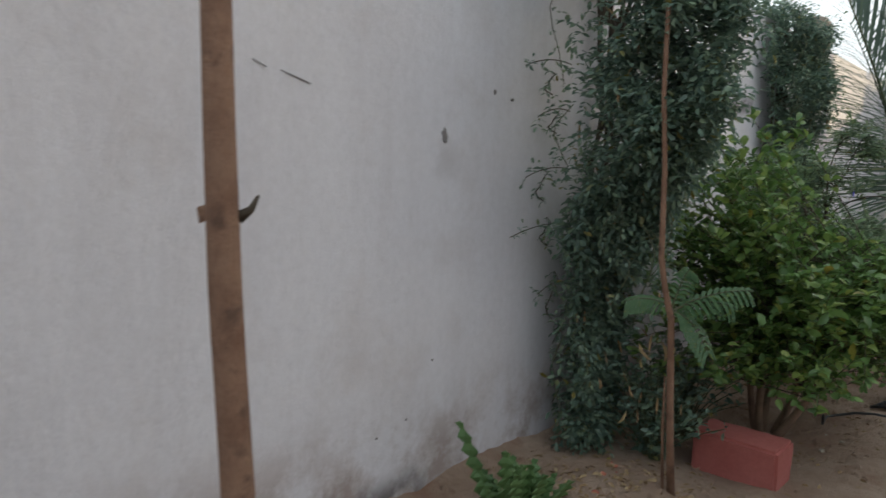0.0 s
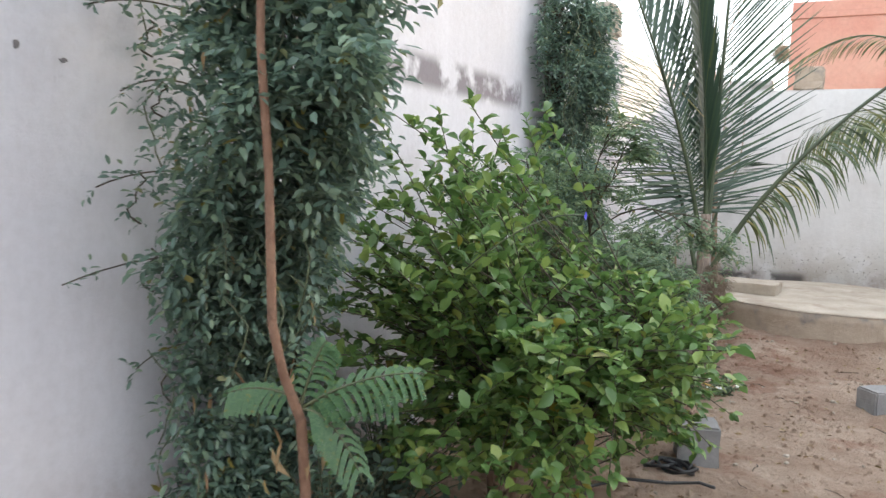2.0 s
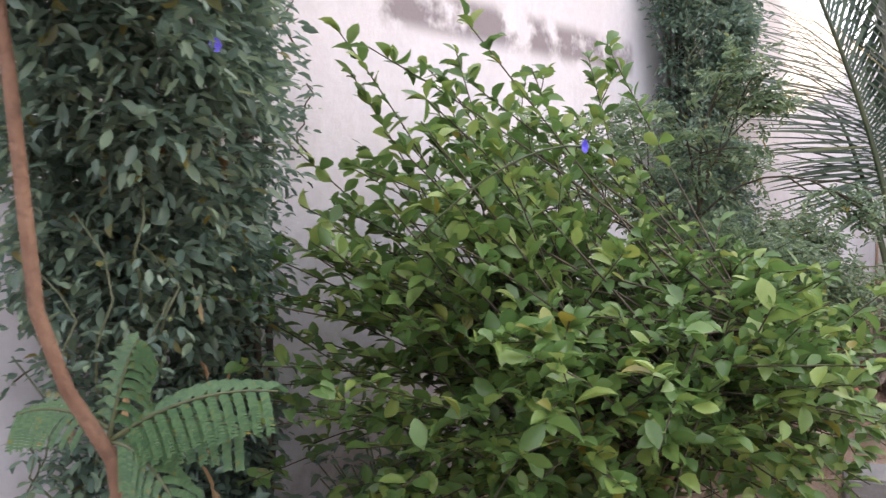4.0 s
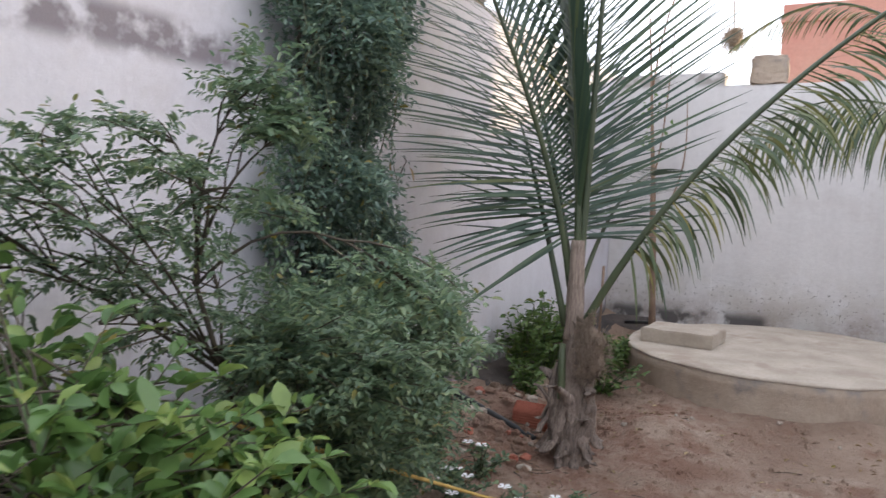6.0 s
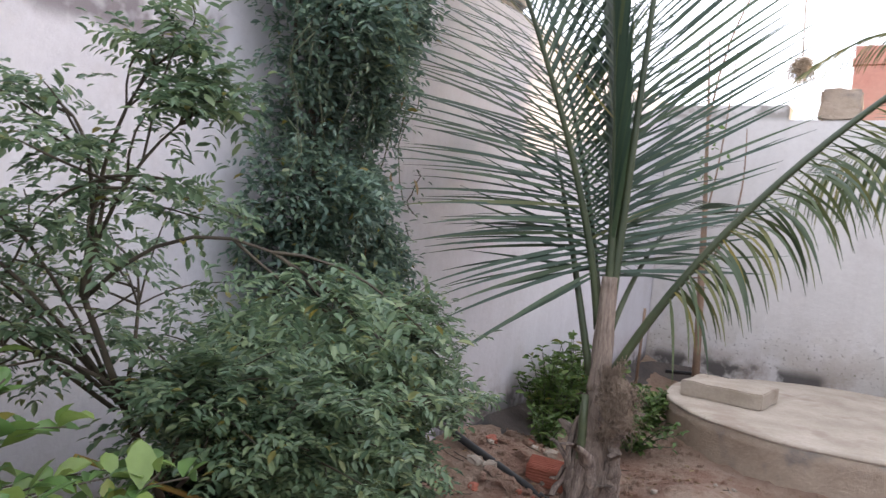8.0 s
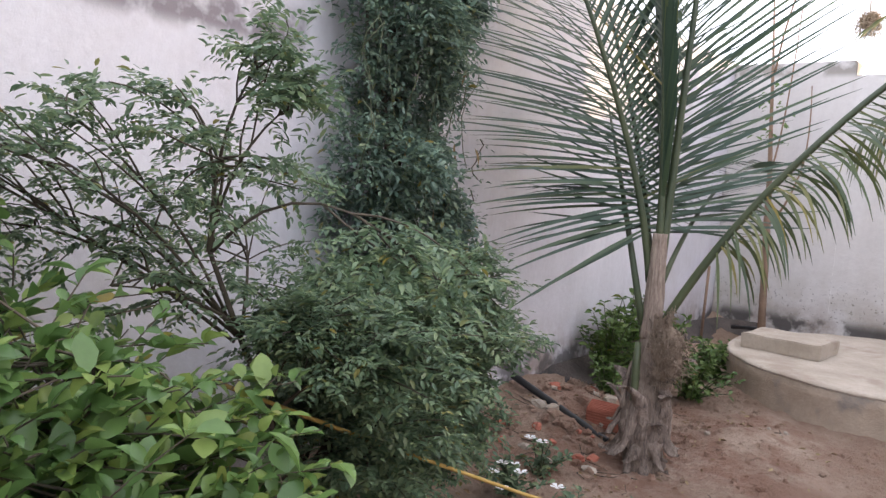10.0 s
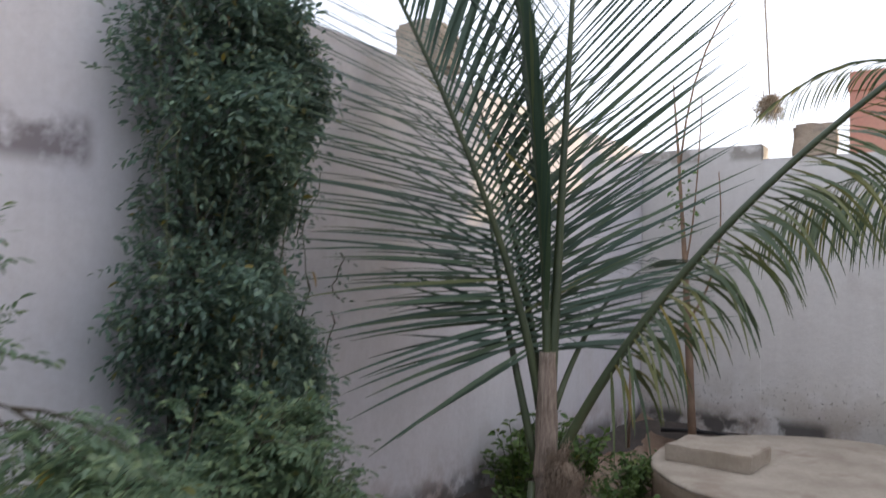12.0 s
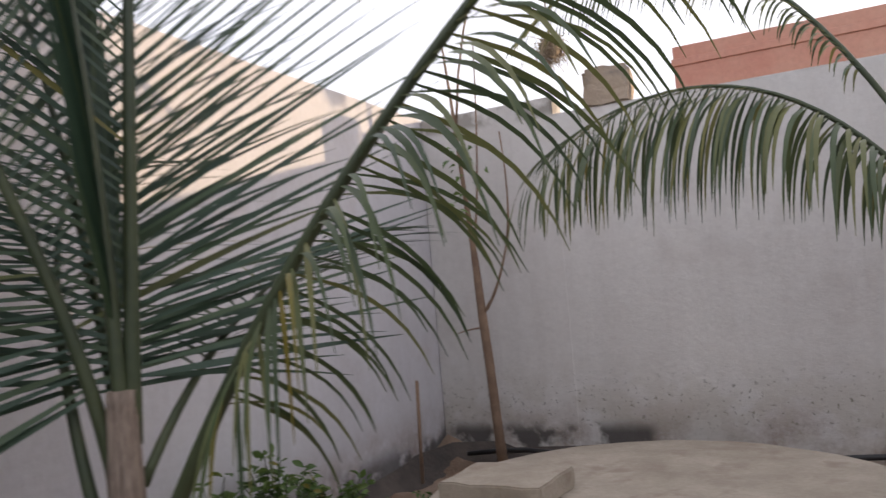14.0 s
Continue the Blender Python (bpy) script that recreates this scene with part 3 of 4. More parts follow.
def creeper(y0, y1, z0, z1, depth, n, label, seed, trails=(), blue=(), ridge=None, lean=0.0):
    """A creeper that covers a strip of the wall at x = 0 and spills over its top."""
    random.seed(seed), np.random.seed(seed)
    ob = thing("creeper", 0.1, (y0 + y1) / 2, 0, label=label, category="creeper")
    for s in range(9):
        y = y0 + 0.22 + (y1 - y0 - 0.44) * (s + 0.5) / 9
        if ridge:
            y = ridge[0] + 0.14 + 0.14 * (s - 4) / 9
        pts = [Vector((0.03 + depth * 0.4 * abs(noise.noise(Vector((s * 2.2, k * 0.4, 5)))), y + 0.2 * noise.noise(Vector((s * 3.1, k * 0.5, 0))), z0 - 0.1 + (z1 - z0) * k / 9)) for k in range(10)]
        wood = Shape()
        wood.tube(pts, [0.010] * 10, 5, 0.1)
        part("stem", wood, M_TWIG, ob)
    pl, wy, tpl, twy = [], [], [], []
    count = 0
    while count < n:
        y, z = random.uniform(y0 - 0.3, y1 + 0.3), random.uniform(z0, z1 + 0.10)
        lo = y0 + 0.20 * noise.noise(Vector((z * 1.6, y0, seed))) + 0.10 * noise.noise(Vector((z * 6, y1, seed)))
        hi = y1 + 0.20 * noise.noise(Vector((z * 1.7, y1 + 9, seed))) + 0.08 * noise.noise(Vector((z * 6, y1 + 4, seed)))
        if not lo < y < hi:
            continue
        q = min(1.0, max(0.04, min(y - lo, hi - y) / 0.22))
        d = depth * (0.52 + 0.95 * noise.noise(Vector((y * 3.0, z * 3.4, seed))) + 0.45 * noise.noise(Vector((y * 8, z * 8, seed)))) * math.sqrt(q)
        if d < depth * 0.25 and random.random() < 0.6:
            continue
        if ridge:                                    # a mass that bulges out from the wall above and thins out below
            yc, hw = ridge
            e = 1 - ((y - yc) / hw) ** 2
            if e < 0.02 or (z < 1.0 and (random.random() < 0.45 or y < yc - 0.24)):
                continue
            low = min(1.0, max(0.26, 0.26 + 0.74 * (z - 0.85) / 0.6))
            d = depth * low * e ** 0.38 * (0.88 + 0.45 * noise.noise(Vector((y * 3.4, z * 3.4, seed))) + 0.30 * noise.noise(Vector((y * 8, z * 8, seed))))
        x = 0.03 + max(d, 0.04) * (1 - abs(random.gauss(0, 0.25 if not ridge else 0.2)))
        if z > z1 - 0.05:
            x = random.uniform(-0.18, 0.2)
        y -= lean * max(x, 0.0)
        spray(pl, wy, Vector((max(x, 0.02) if z < z1 - 0.05 else x, y, z)), Vector((random.gauss(0.6, 0.5), random.gauss(0, 0.8), random.gauss(-0.5, 0.5))), random.uniform(0.06, 0.12), 2)
        count += 1
    for y, z, ln in trails:
        pts = [Vector((0.03 + 0.02 * math.sin(k), y - 0.02 * k * ln + 0.015 * math.sin(k * 2), z - ln * k / 7)) for k in range(8)]
        tr = Shape()
        tr.tube(pts, 0.003, 4)
        part("tendril", tr, M_TWIG, ob)
        for k in range(8):
            spray(tpl, twy, pts[k], Vector((random.gauss(0.3, 0.3), random.gauss(-0.3, 0.7), -0.3)), 0.04, 1)
    if ridge:
        for z, reach in ((1.75, 0.24), (1.55, 0.14), (1.30, 0.22), (1.06, 0.32), (0.80, 0.10)):
            ya = ridge[0] - ridge[1] + 0.03
            pts = bezier((0.05, ya + 0.1, z + 0.03), (0.06, ya - reach * 0.4, z + 0.05), (0.035, ya - reach, z - 0.01), 8)
            tr = Shape()
            tr.tube(pts, 0.0025, 4)
            part("tendril", tr, M_TWIG, ob)
            for q in range(2, 8):
                spray(tpl, twy, pts[q], Vector((random.gauss(0.3, 0.3), random.gauss(-0.5, 0.6), random.gauss(-0.2, 0.4))), 0.045, 2)
    for k in range(26):                              # thin shoots that hang out of the mass
        y, z = random.uniform(y0, y1), random.uniform(z0 + 0.5, z1 - 0.1)
        ln = random.uniform(0.2, 0.5)
        dx = depth * (0.65 if not ridge else 0.8 * math.sqrt(max(0.05, 1 - ((y - ridge[0]) / ridge[1]) ** 2)) * min(1.0, 0.5 + 0.5 * z / 1.5))
        y -= lean * dx
        pts = [Vector((dx + 0.04 * math.sin(k + q), y + 0.02 * math.sin(q * 1.7 + k), z - ln * q / 6)) for q in range(7)]
        tr = Shape()
        tr.tube(pts, 0.0022, 4)
        part("tendril", tr, M_RACHIS, ob)
        for q in range(1, 7):
            spray(tpl, twy, pts[q], Vector((random.gauss(0.4, 0.4), random.gauss(0, 0.8), -0.5)), 0.05, 2)
    for y, z, x in blue:
        if x > 0.9:                                  # a long shoot carries the outermost flower
            tr = Shape()
            tr.tube(bezier((x - 0.30, y - 0.10, z - 0.16), (x - 0.12, y - 0.03, z + 0.02), (x, y, z), 9), 0.002, 4)
            part("tendril", tr, M_RACHIS, ob)
        fl = Shape()
        for m in range(5):
            a = m * 1.2566
            d, o = Vector((0.25, math.cos(a), math.sin(a))), Vector((0, -math.sin(a), math.cos(a)))
            c = Vector((x, y, z))
            fl.add([tuple(v) for v in (c, c + d * 0.005 - o * 0.004, c + d * 0.010 - o * 0.006, c + d * 0.012, c + d * 0.010 + o * 0.006, c + d * 0.005 + o * 0.004)], [(0, 1, 2, 3, 4, 5)])
        part("flower", fl, M_BLUE, ob, "violet-blue pea flower")
    fol = Shape()
    leaf_cloud(fol, pl, wy, 0.036 if ridge else 0.034, 0.46, "small", 0.3)
    leaf_cloud(fol, tpl, twy, 0.027, 0.48, "small", 0.3)
    tagged(part("foliage", fol, M_VINE, ob), kind="stuff")
    pods, pods_w = [], []
    dry = Shape()
    for k in range(70 if ridge else 12):
        y, z = random.uniform(y0 + 0.1, y1 - 0.1), random.uniform(z0 + 0.2, z1 - 0.2)
        px = depth * (random.uniform(0.7, 1.0) if not ridge else random.uniform(0.15, 0.85))
        pods.append((px, y - lean * px, z))
        pods_w.append((0.2, random.gauss(0, 0.4), -1))
    leaf_cloud(dry, pods, pods_w, 0.075, 0.14, "small", 0.2)
    tagged(part("seed_pod_mass", dry, M_DRYLEAF, ob, "pale dry seed pods"), kind="stuff")
    return ob


creeper(2.60, 3.26, 0.16, H, 0.78, 7600, "dark green flowering creeper covering a strip of wall", 5,
        [(2.66, 1.74, 0.10), (2.70, 1.58, 0.10), (2.62, 1.33, 0.14), (2.66, 1.12, 0.12), (2.74, 0.88, 0.22), (2.80, 0.62, 0.26), (2.82, 0.40, 0.18), (3.40, 1.9, 0.3), (3.42, 1.5, 0.2)],
        [(3.13, 1.25, 1.12), (2.70, 1.42, 0.70), (2.6, 1.5, 0.62)], (2.97, 0.30), 0.6)
creeper(5.48, 6.16, 0.35, H + 0.02, 0.42, 7000, "dense dark green creeper hanging over the wall", 8, [(6.5, 1.25, 0.35), (6.45, 0.95, 0.3), (6.55, 1.5, 0.2), (6.35, 1.4, 0.4)])
citrus((0.66, 3.84, 0.05), (0.84, 3.86, 0.72), 0.60, 3)
open_shrub((0.52, 5.02, 0.05), 4)


def frond(parent, base, mid, tip, half, n, droop, seed=1, rad=0.02, start=0.2, width=0.03, facing=None, sweep=0.5, gain=0.5, single=False, hang=0.0, taper=0.0, fall=1.7, leaf=M_PALM):
    """One feather leaf of the palm: a tapering midrib with two rows of narrow leaflets."""
    random.seed(seed)
    rib, lf = Shape(), Shape()
    pts = bezier(base, mid, tip, 25)
    rib.tube(pts, [rad * (1 - 0.82 * i / 24) for i in range(25)], 7)
    fr = part("frond", rib, M_RIB, parent)
    face = Vector(facing) if facing else None
    for side in (-1, 1):
        for k in range(n):
            t = start + (1 - start) * (k + 0.5 + random.uniform(-0.25, 0.25)) / n
            f = min(max(t, 0), 0.999) * 24
            i = int(f)
            p = pts[i].lerp(pts[i + 1], f - i)
            along = (pts[i + 1] - pts[i]).normalized()
            out = along.cross(face if face else Vector((0, 0, 1))).normalized() * side
            u0 = (t - start) / (1 - start)
            ln = half * (0.62 + 0.38 * math.sin(math.pi * min(1, u0 * 0.9 + 0.12))) * (1.0 if u0 < 0.7 else 1 - fall * (u0 - 0.7)) * random.uniform(0.86, 1.06) * (1 - taper * (1 - u0))
            way = (out * (1 - hang) - Vector((0, 0, hang * random.uniform(0.7, 1.3))) + along * (sweep + gain * u0 ** 0.6) + jitter(0.04)).normalized()
            nrm = along.cross(out).normalized() * side
            acr = (along * 0.8 + nrm * 0.6)
            q, w = p.copy(), width * random.uniform(0.8, 1.15)
            vs, seg = [], 7
            for s in range(seg + 1):
                u = s / seg
                wd = w * min(1.0, 0.35 + 2.2 * u) * (1 - u ** 2.4) + 0.0015
                a2 = (acr - way * acr.dot(way)).normalized()
                vs += [q - a2 * wd * 0.5, q + a2 * wd * 0.5]
                q = q + way * (ln / seg)
                way = (way + Vector((0, 0, -droop * (0.05 + 0.32 * u)))).normalized()
            if single:
                lf = Shape()
            lf.add([tuple(v) for v in vs], [(2 * s, 2 * s + 1, 2 * s + 3, 2 * s + 2) for s in range(seg)])
            if single:
                part("leaflet", lf, leaf, fr)
    if not single:
        tagged(part("foliage", lf, leaf, fr), kind="stuff")
    return fr


# ---- the palm ----
PX, PY = 0.87, 6.87
palm = thing("palm", PX, PY, 0, label="young coconut palm with feathery green fronds and ragged trunk", category="palm")
random.seed(21)
tr = Shape()
tr.tube([(PX + 0.012 * math.sin(k * 0.9), PY + 0.010 * math.cos(k), -0.08 + k * 0.04) for k in range(20)],
        [0.128, 0.118, 0.104, 0.096, 0.090, 0.094, 0.086, 0.090, 0.082, 0.086, 0.080, 0.082, 0.076, 0.078, 0.072, 0.068, 0.064, 0.058, 0.053, 0.048], 18, 0.13)
part("trunk", tr, M_SHEATH, palm, "ragged brown fibrous trunk")
neck = Shape()
neck.tube([(PX - 0.01, PY, 0.62 + 0.035 * k) for k in range(15)], [0.052 - 0.0013 * k for k in range(15)], 12, 0.06)
part("sheath", neck, M_SHEATH, palm, "pale brown leaf sheath")


def husk(a, z0, z1, w, lean, out, twist):
    """A dry leaf base: a thick ragged strip that leaves the trunk and curls outwards."""
    sh, ring, n = Shape(), [], 11
    for s in range(n):
        u = s / (n - 1)
        ww = w * (0.9 + 0.3 * math.sin(u * 7 + a * 3) + random.uniform(-0.25, 0.25)) * (1 - 0.75 * max(0, u - 0.45) / 0.55)
        rr = 0.082 + 0.03 * (1 - abs(2 * u - 0.8)) + random.uniform(-0.010, 0.012) + out * max(0.0, u - 0.45) ** 1.6 * 2.6
        z = z0 + (z1 - z0) * min(1.0, u * 1.15) - lean * max(0, u - 0.7)
        for v in (-1, -0.4, 0.4, 1):
            q = a + v * ww / 0.09 + twist * u * u
            e = 0.010 * (1 - v * v) - 0.016 * abs(v) * u
            ring.append((PX + (rr + e) * math.cos(q), PY + (rr + e) * math.sin(q), z + 0.010 * random.uniform(-1, 1) * u))
    inner = [(PX + (x - PX) * 0.95, PY + (y - PY) * 0.95, z) for x, y, z in ring]
    m = 4 * n
    sh.add(ring + inner, [(s * 4 + v, s * 4 + v + 1, s * 4 + v + 5, s * 4 + v + 4) for s in range(n - 1) for v in range(3)]
           + [(m + s * 4 + v + 4, m + s * 4 + v + 5, m + s * 4 + v + 1, m + s * 4 + v) for s in range(n - 1) for v in range(3)]
           + [(m + s * 4, s * 4, s * 4 + 4, m + s * 4 + 4) for s in range(n - 1)] + [(s * 4 + 3, m + s * 4 + 3, m + s * 4 + 7, s * 4 + 7) for s in range(n - 1)])
    part("dry_husk", sh, M_HUSK, palm, "curled dry leaf base")


for k in range(16):                                  # standing husks round the trunk
    a = -3.1 + k * 0.40 + random.uniform(-0.18, 0.18)
    z0 = random.choice([0.03, 0.06, 0.12, 0.22, 0.30])
    husk(a, z0, z0 + random.uniform(0.16, 0.34), random.uniform(0.026, 0.050), random.uniform(-0.02, 0.10), random.uniform(0.0, 0.16), random.uniform(-0.9, 0.9))
for a, z0, z1, o in [(-2.75, 0.50, 0.16, 0.14), (-2.45, 0.42, 0.10, 0.05), (-0.5, 0.34, 0.08, 0.05), (-1.9, 0.30, 0.02, 0.10), (-1.2, 0.22, -0.02, 0.09), (0.2, 0.40, 0.12, 0.08), (2.9, 0.46, 0.2, 0.12)]:
    husk(a, z0, z1, 0.030, 0.03, o, 0.3)             # and husks that hang
random.seed(27)
for a, z0, w, o in [(-2.9, 0.36, 0.034, 0.12), (-2.3, 0.30, 0.036, 0.10), (-1.75, 0.33, 0.030, 0.13), (-1.25, 0.26, 0.036, 0.08), (-0.75, 0.30, 0.030, 0.12), (-0.2, 0.30, 0.032, 0.10), (0.5, 0.28, 0.034, 0.10)]:
    husk(a, z0, random.uniform(0.03, 0.10), w, 0.01, o, random.uniform(-0.5, 0.6))   # broad ones that flare out at the foot
stub = Shape()
stub.tube([(PX - 0.028, PY - 0.068, 0.10), (PX - 0.034, PY - 0.072, 0.30), (PX - 0.040, PY - 0.066, 0.50), (PX - 0.046, PY - 0.05, 0.60)], [0.022, 0.021, 0.019, 0.014], 9, 0.06)
part("petiole_stub", stub, M_RACHIS, palm, "green cut leaf stalk")
hk = Shape()
random.seed(23)
hb, hr = [], 9
for i in range(hr):                                  # a flat sheet of matted fibre, torn at its edges
    u = i / (hr - 1)
    wid = 0.12 * math.sin(math.pi * min(0.97, 0.16 + 0.84 * u)) ** 0.7 + 0.012 * random.uniform(-1, 1)
    for m in range(8):
        v = m / 7
        q = -1.25 + 1.05 * v
        r = 0.058 + wid * v ** 1.2 + 0.012 * random.uniform(-1, 1)
        hb.append((PX + r * math.cos(q), PY + r * math.sin(q), 0.44 + 0.27 * u + 0.02 * v + 0.012 * random.uniform(-1, 1)))
hb2 = [(x - 0.018, y + 0.022, z) for x, y, z in hb]
nf = hr * 8
hk.add(hb + hb2, [(i * 8 + m, i * 8 + m + 1, i * 8 + m + 9, i * 8 + m + 8) for i in range(hr - 1) for m in range(7)]
       + [(nf + i * 8 + m + 8, nf + i * 8 + m + 9, nf + i * 8 + m + 1, nf + i * 8 + m) for i in range(hr - 1) for m in range(7)]
       + [(i * 8 + 7, nf + i * 8 + 7, nf + i * 8 + 15, i * 8 + 15) for i in range(hr - 1)])
for k in range(420):
    p = Vector(random.choice(hb)) + jitter(0.006)
    hk.tube([p, p + Vector((random.gauss(0.012, 0.014), random.gauss(-0.006, 0.014), random.gauss(0.0, 0.02))), p + Vector((random.gauss(0.025, 0.02), random.gauss(-0.012, 0.02), random.gauss(-0.01, 0.03)))], 0.0015, 3)
part("fibre_clump", hk, M_FIBRE, palm, "tan sheet of matted palm fibre")
C = Vector((PX - 0.01, PY, 0.98))
TO_CAM = Vector((0.55, -0.83, 0.1))
SIDE = Vector((0.83, 0.55, 0.0))
frond(palm, C, (PX - 0.02, PY + 0.0, 2.0), (PX - 0.24, PY - 0.10, 3.3), 0.62, 76, 0.04, 1, 0.020, 0.12, 0.022, SIDE, 2.1, 0.8)
frond(palm, C + Vector((0.01, 0.02, 0)), (PX + 0.03, PY + 0.06, 2.1), (PX + 0.06, PY + 0.15, 3.6), 0.95, 72, 0.05, 2, 0.022, 0.06, 0.020, TO_CAM, 0.0, 1.9, True)
frond(palm, C - Vector((0.03, 0, 0.1)), (PX - 0.14, PY - 0.08, 1.75), (PX - 0.66, PY - 0.75, 3.1), 1.0, 76, 0.12, 3, 0.020, 0.12, 0.021, (0.7, -0.45, 0.5), -0.25, 1.6)
frond(palm, C - Vector((-0.02, -0.02, 0.34)), (1.48, PY + 0.13, 1.95), (3.1, PY + 0.23, 2.75), 0.56, 84, 1.3, 4, 0.022, 0.16, 0.015, None, 0.35, 0.5, True, 0.52, 0.0, 1.7, M_PALM_OLD)
frond(palm, C - Vector((0.04, 0.02, 0.30)), (PX - 0.22, PY - 0.12, 1.55), (PX - 0.55, PY + 0.42, 1.78), 0.62, 26, 0.25, 5, 0.018, 0.40, 0.016, None, -0.1, 0.7)
frond(palm, C - Vector((0.02, -0.03, 0.25)), (PX - 0.12, PY + 0.05, 1.6), (PX - 0.62, PY + 0.15, 2.6), 0.85, 44, 0.15, 6, 0.018, 0.22, 0.018, (0.6, -0.7, 0.3), -0.2, 1.1)
frond(palm, C - Vector((-0.02, -0.03, 0.1)), (PX + 0.05, PY + 0.35, 1.40), (PX + 0.15, PY + 0.9, 1.50), 0.50, 24, 0.3, 7, 0.014, 0.25, 0.014, None, 0.3)

# a second palm beside the platform: its frond reaches over it
palm2 = thing("palm", 3.12, 8.76, 0, label="coconut palm beside the platform with drooping fronds", category="palm")
t2 = Shape()
t2.tube([(3.12, 8.76, -0.1 + 0.11 * k) for k in range(9)], [0.12, 0.11, 0.10, 0.10, 0.105, 0.11, 0.10, 0.08, 0.05], 14, 0.06)
part("trunk", t2, M_SHEATH, palm2, "ragged brown fibrous trunk")
frond(palm2, (3.08, 8.75, 0.70), (2.5, 8.7, 2.48), (1.36, 8.7, 1.80), 0.92, 76, 2.2, 11, 0.016, 0.20, 0.019, None, 0.1, 0.3, False, 0.3, 0.5, 0.5, M_PALM_OLD)
frond(palm2, (3.10, 8.80, 0.72), (2.3, 8.9, 3.3), (1.25, 8.95, 2.42), 0.40, 62, 1.2, 15, 0.016, 0.30, 0.014, None, 0.35, 0.6, False, 0.25, 0.2, 0.6, M_PALM_OLD)
frond(palm2, (3.16, 8.80, 0.72), (3.5, 9.0, 2.3), (4.5, 9.3, 2.5), 0.62, 50, 0.9, 12, 0.02, 0.2, 0.022, None, 0.3)
frond(palm2, (3.14, 8.72, 0.72), (3.4, 8.4, 2.4), (4.2, 7.7, 2.5), 0.62, 50, 0.9, 13, 0.02, 0.2, 0.022, None, 0.3)
frond(palm2, (3.14, 8.78, 0.75), (3.25, 8.8, 2.2), (3.5, 8.9, 3.1), 0.62, 50, 0.4, 14, 0.02, 0.2, 0.022, TO_CAM, 0.7)

# ---- platform and blocks ----
N = 72
random.seed(9)
CX, CY, R = 1.65, 9.02, 1.06


def disc(prof, wob):
    sh, vs = Shape(), []
    for q, z in prof:
        for k in range(N):
            a = 2 * math.pi * k / N
            r = R * q * (1 + 0.012 * noise.noise(Vector((math.cos(a) * 3, math.sin(a) * 3, 1))))
            vs.append((CX + r * math.cos(a), CY + r * math.sin(a), z + wob * noise.noise(Vector((r * math.cos(a) * 6, r * math.sin(a) * 6, z * 3)))))
    vs.append((CX, CY, prof[-1][1]))
    fs = [(i * N + k, i * N + (k + 1) % N, (i + 1) * N + (k + 1) % N, (i + 1) * N + k) for i in range(len(prof) - 1) for k in range(N)]
    fs += [((len(prof) - 1) * N + k, (len(prof) - 1) * N + (k + 1) % N, len(prof) * N) for k in range(N)]
    sh.add(vs, fs)
    return sh


# drum and screed differ in colour: the side's shade is put into the drum
base = disc([(0.985, -0.1), (0.99, 0.06), (0.984, 0.16), (0.990, 0.24), (0.990, 0.300), (0.90, 0.301)], 0.010)
plat = tagged(part("platform", base, M_PLASTER), "low round concrete platform with a worn rim", "platform", kind="structure")
part("screed", disc([(0.95, 0.298), (0.990, 0.298), (0.994, 0.302), (0.992, 0.311), (0.984, 0.317), (0.96, 0.319), (0.80, 0.320), (0.5, 0.318), (0.2, 0.321)], 0.005), M_CONC, plat, "pale stained cement screed")


def placed(name, bm, material, m, label, category, group=""):
    ob = part(name, bm, material)
    ob.matrix_basis = m
    return tagged(ob, label, category, group)


placed("concrete_slab", block((0.50, 0.40, 0.10), 0.007, 0.009, 5), M_CONC, pose(1.0, 8.86, 0.317, 0, 0, -4), "pale grey concrete slab lying on the platform", "slab")
placed("concrete_block", block((0.19, 0.19, 0.20), 0.010, 0.006, 3), M_BLOCK, pose(1.18, 4.92, -0.005, 0, 0, 16), "grey concrete block standing on the earth", "block", "blocks on the earth")
placed("concrete_block", block((0.34, 0.18, 0.15), 0.010, 0.006, 3), M_BLOCK, pose(2.06, 6.40, -0.01, 0, 0, 37), "low grey concrete block lying on the earth", "block", "blocks on the earth")
placed("painted_block", block((0.37, 0.19, 0.19), 0.012, 0.005, 3), M_REDPAINT, pose(0.745, 3.16, 0.01, 3, 2, -4), "red painted concrete block with chipped paint", "block")


def hollow_brick(m):
    ob = thing("clay_brick", 0, 0, 0, label="red hollow clay brick with ridged sides", category="brick")
    part("body", block((0.23, 0.115, 0.105), 0.004), M_BRICK, ob)
    for k in range(6):
        for face in (0, 1):
            rb = block((0.226, 0.008, 0.008), 0.002)
            if face == 0:
                bmesh.ops.translate(rb, vec=(0, -0.046 + 0.0185 * k, 0.102), verts=rb.verts)
            else:
                bmesh.ops.translate(rb, vec=(0, -0.058, 0.010 + 0.0155 * k), verts=rb.verts)
            part("ridge", rb, M_BRICK, ob)
    ob.matrix_basis = m
    return ob


hollow_brick(pose(0.57, 7.13, 0.065, 10, 4, 14))

# ---- saplings ----


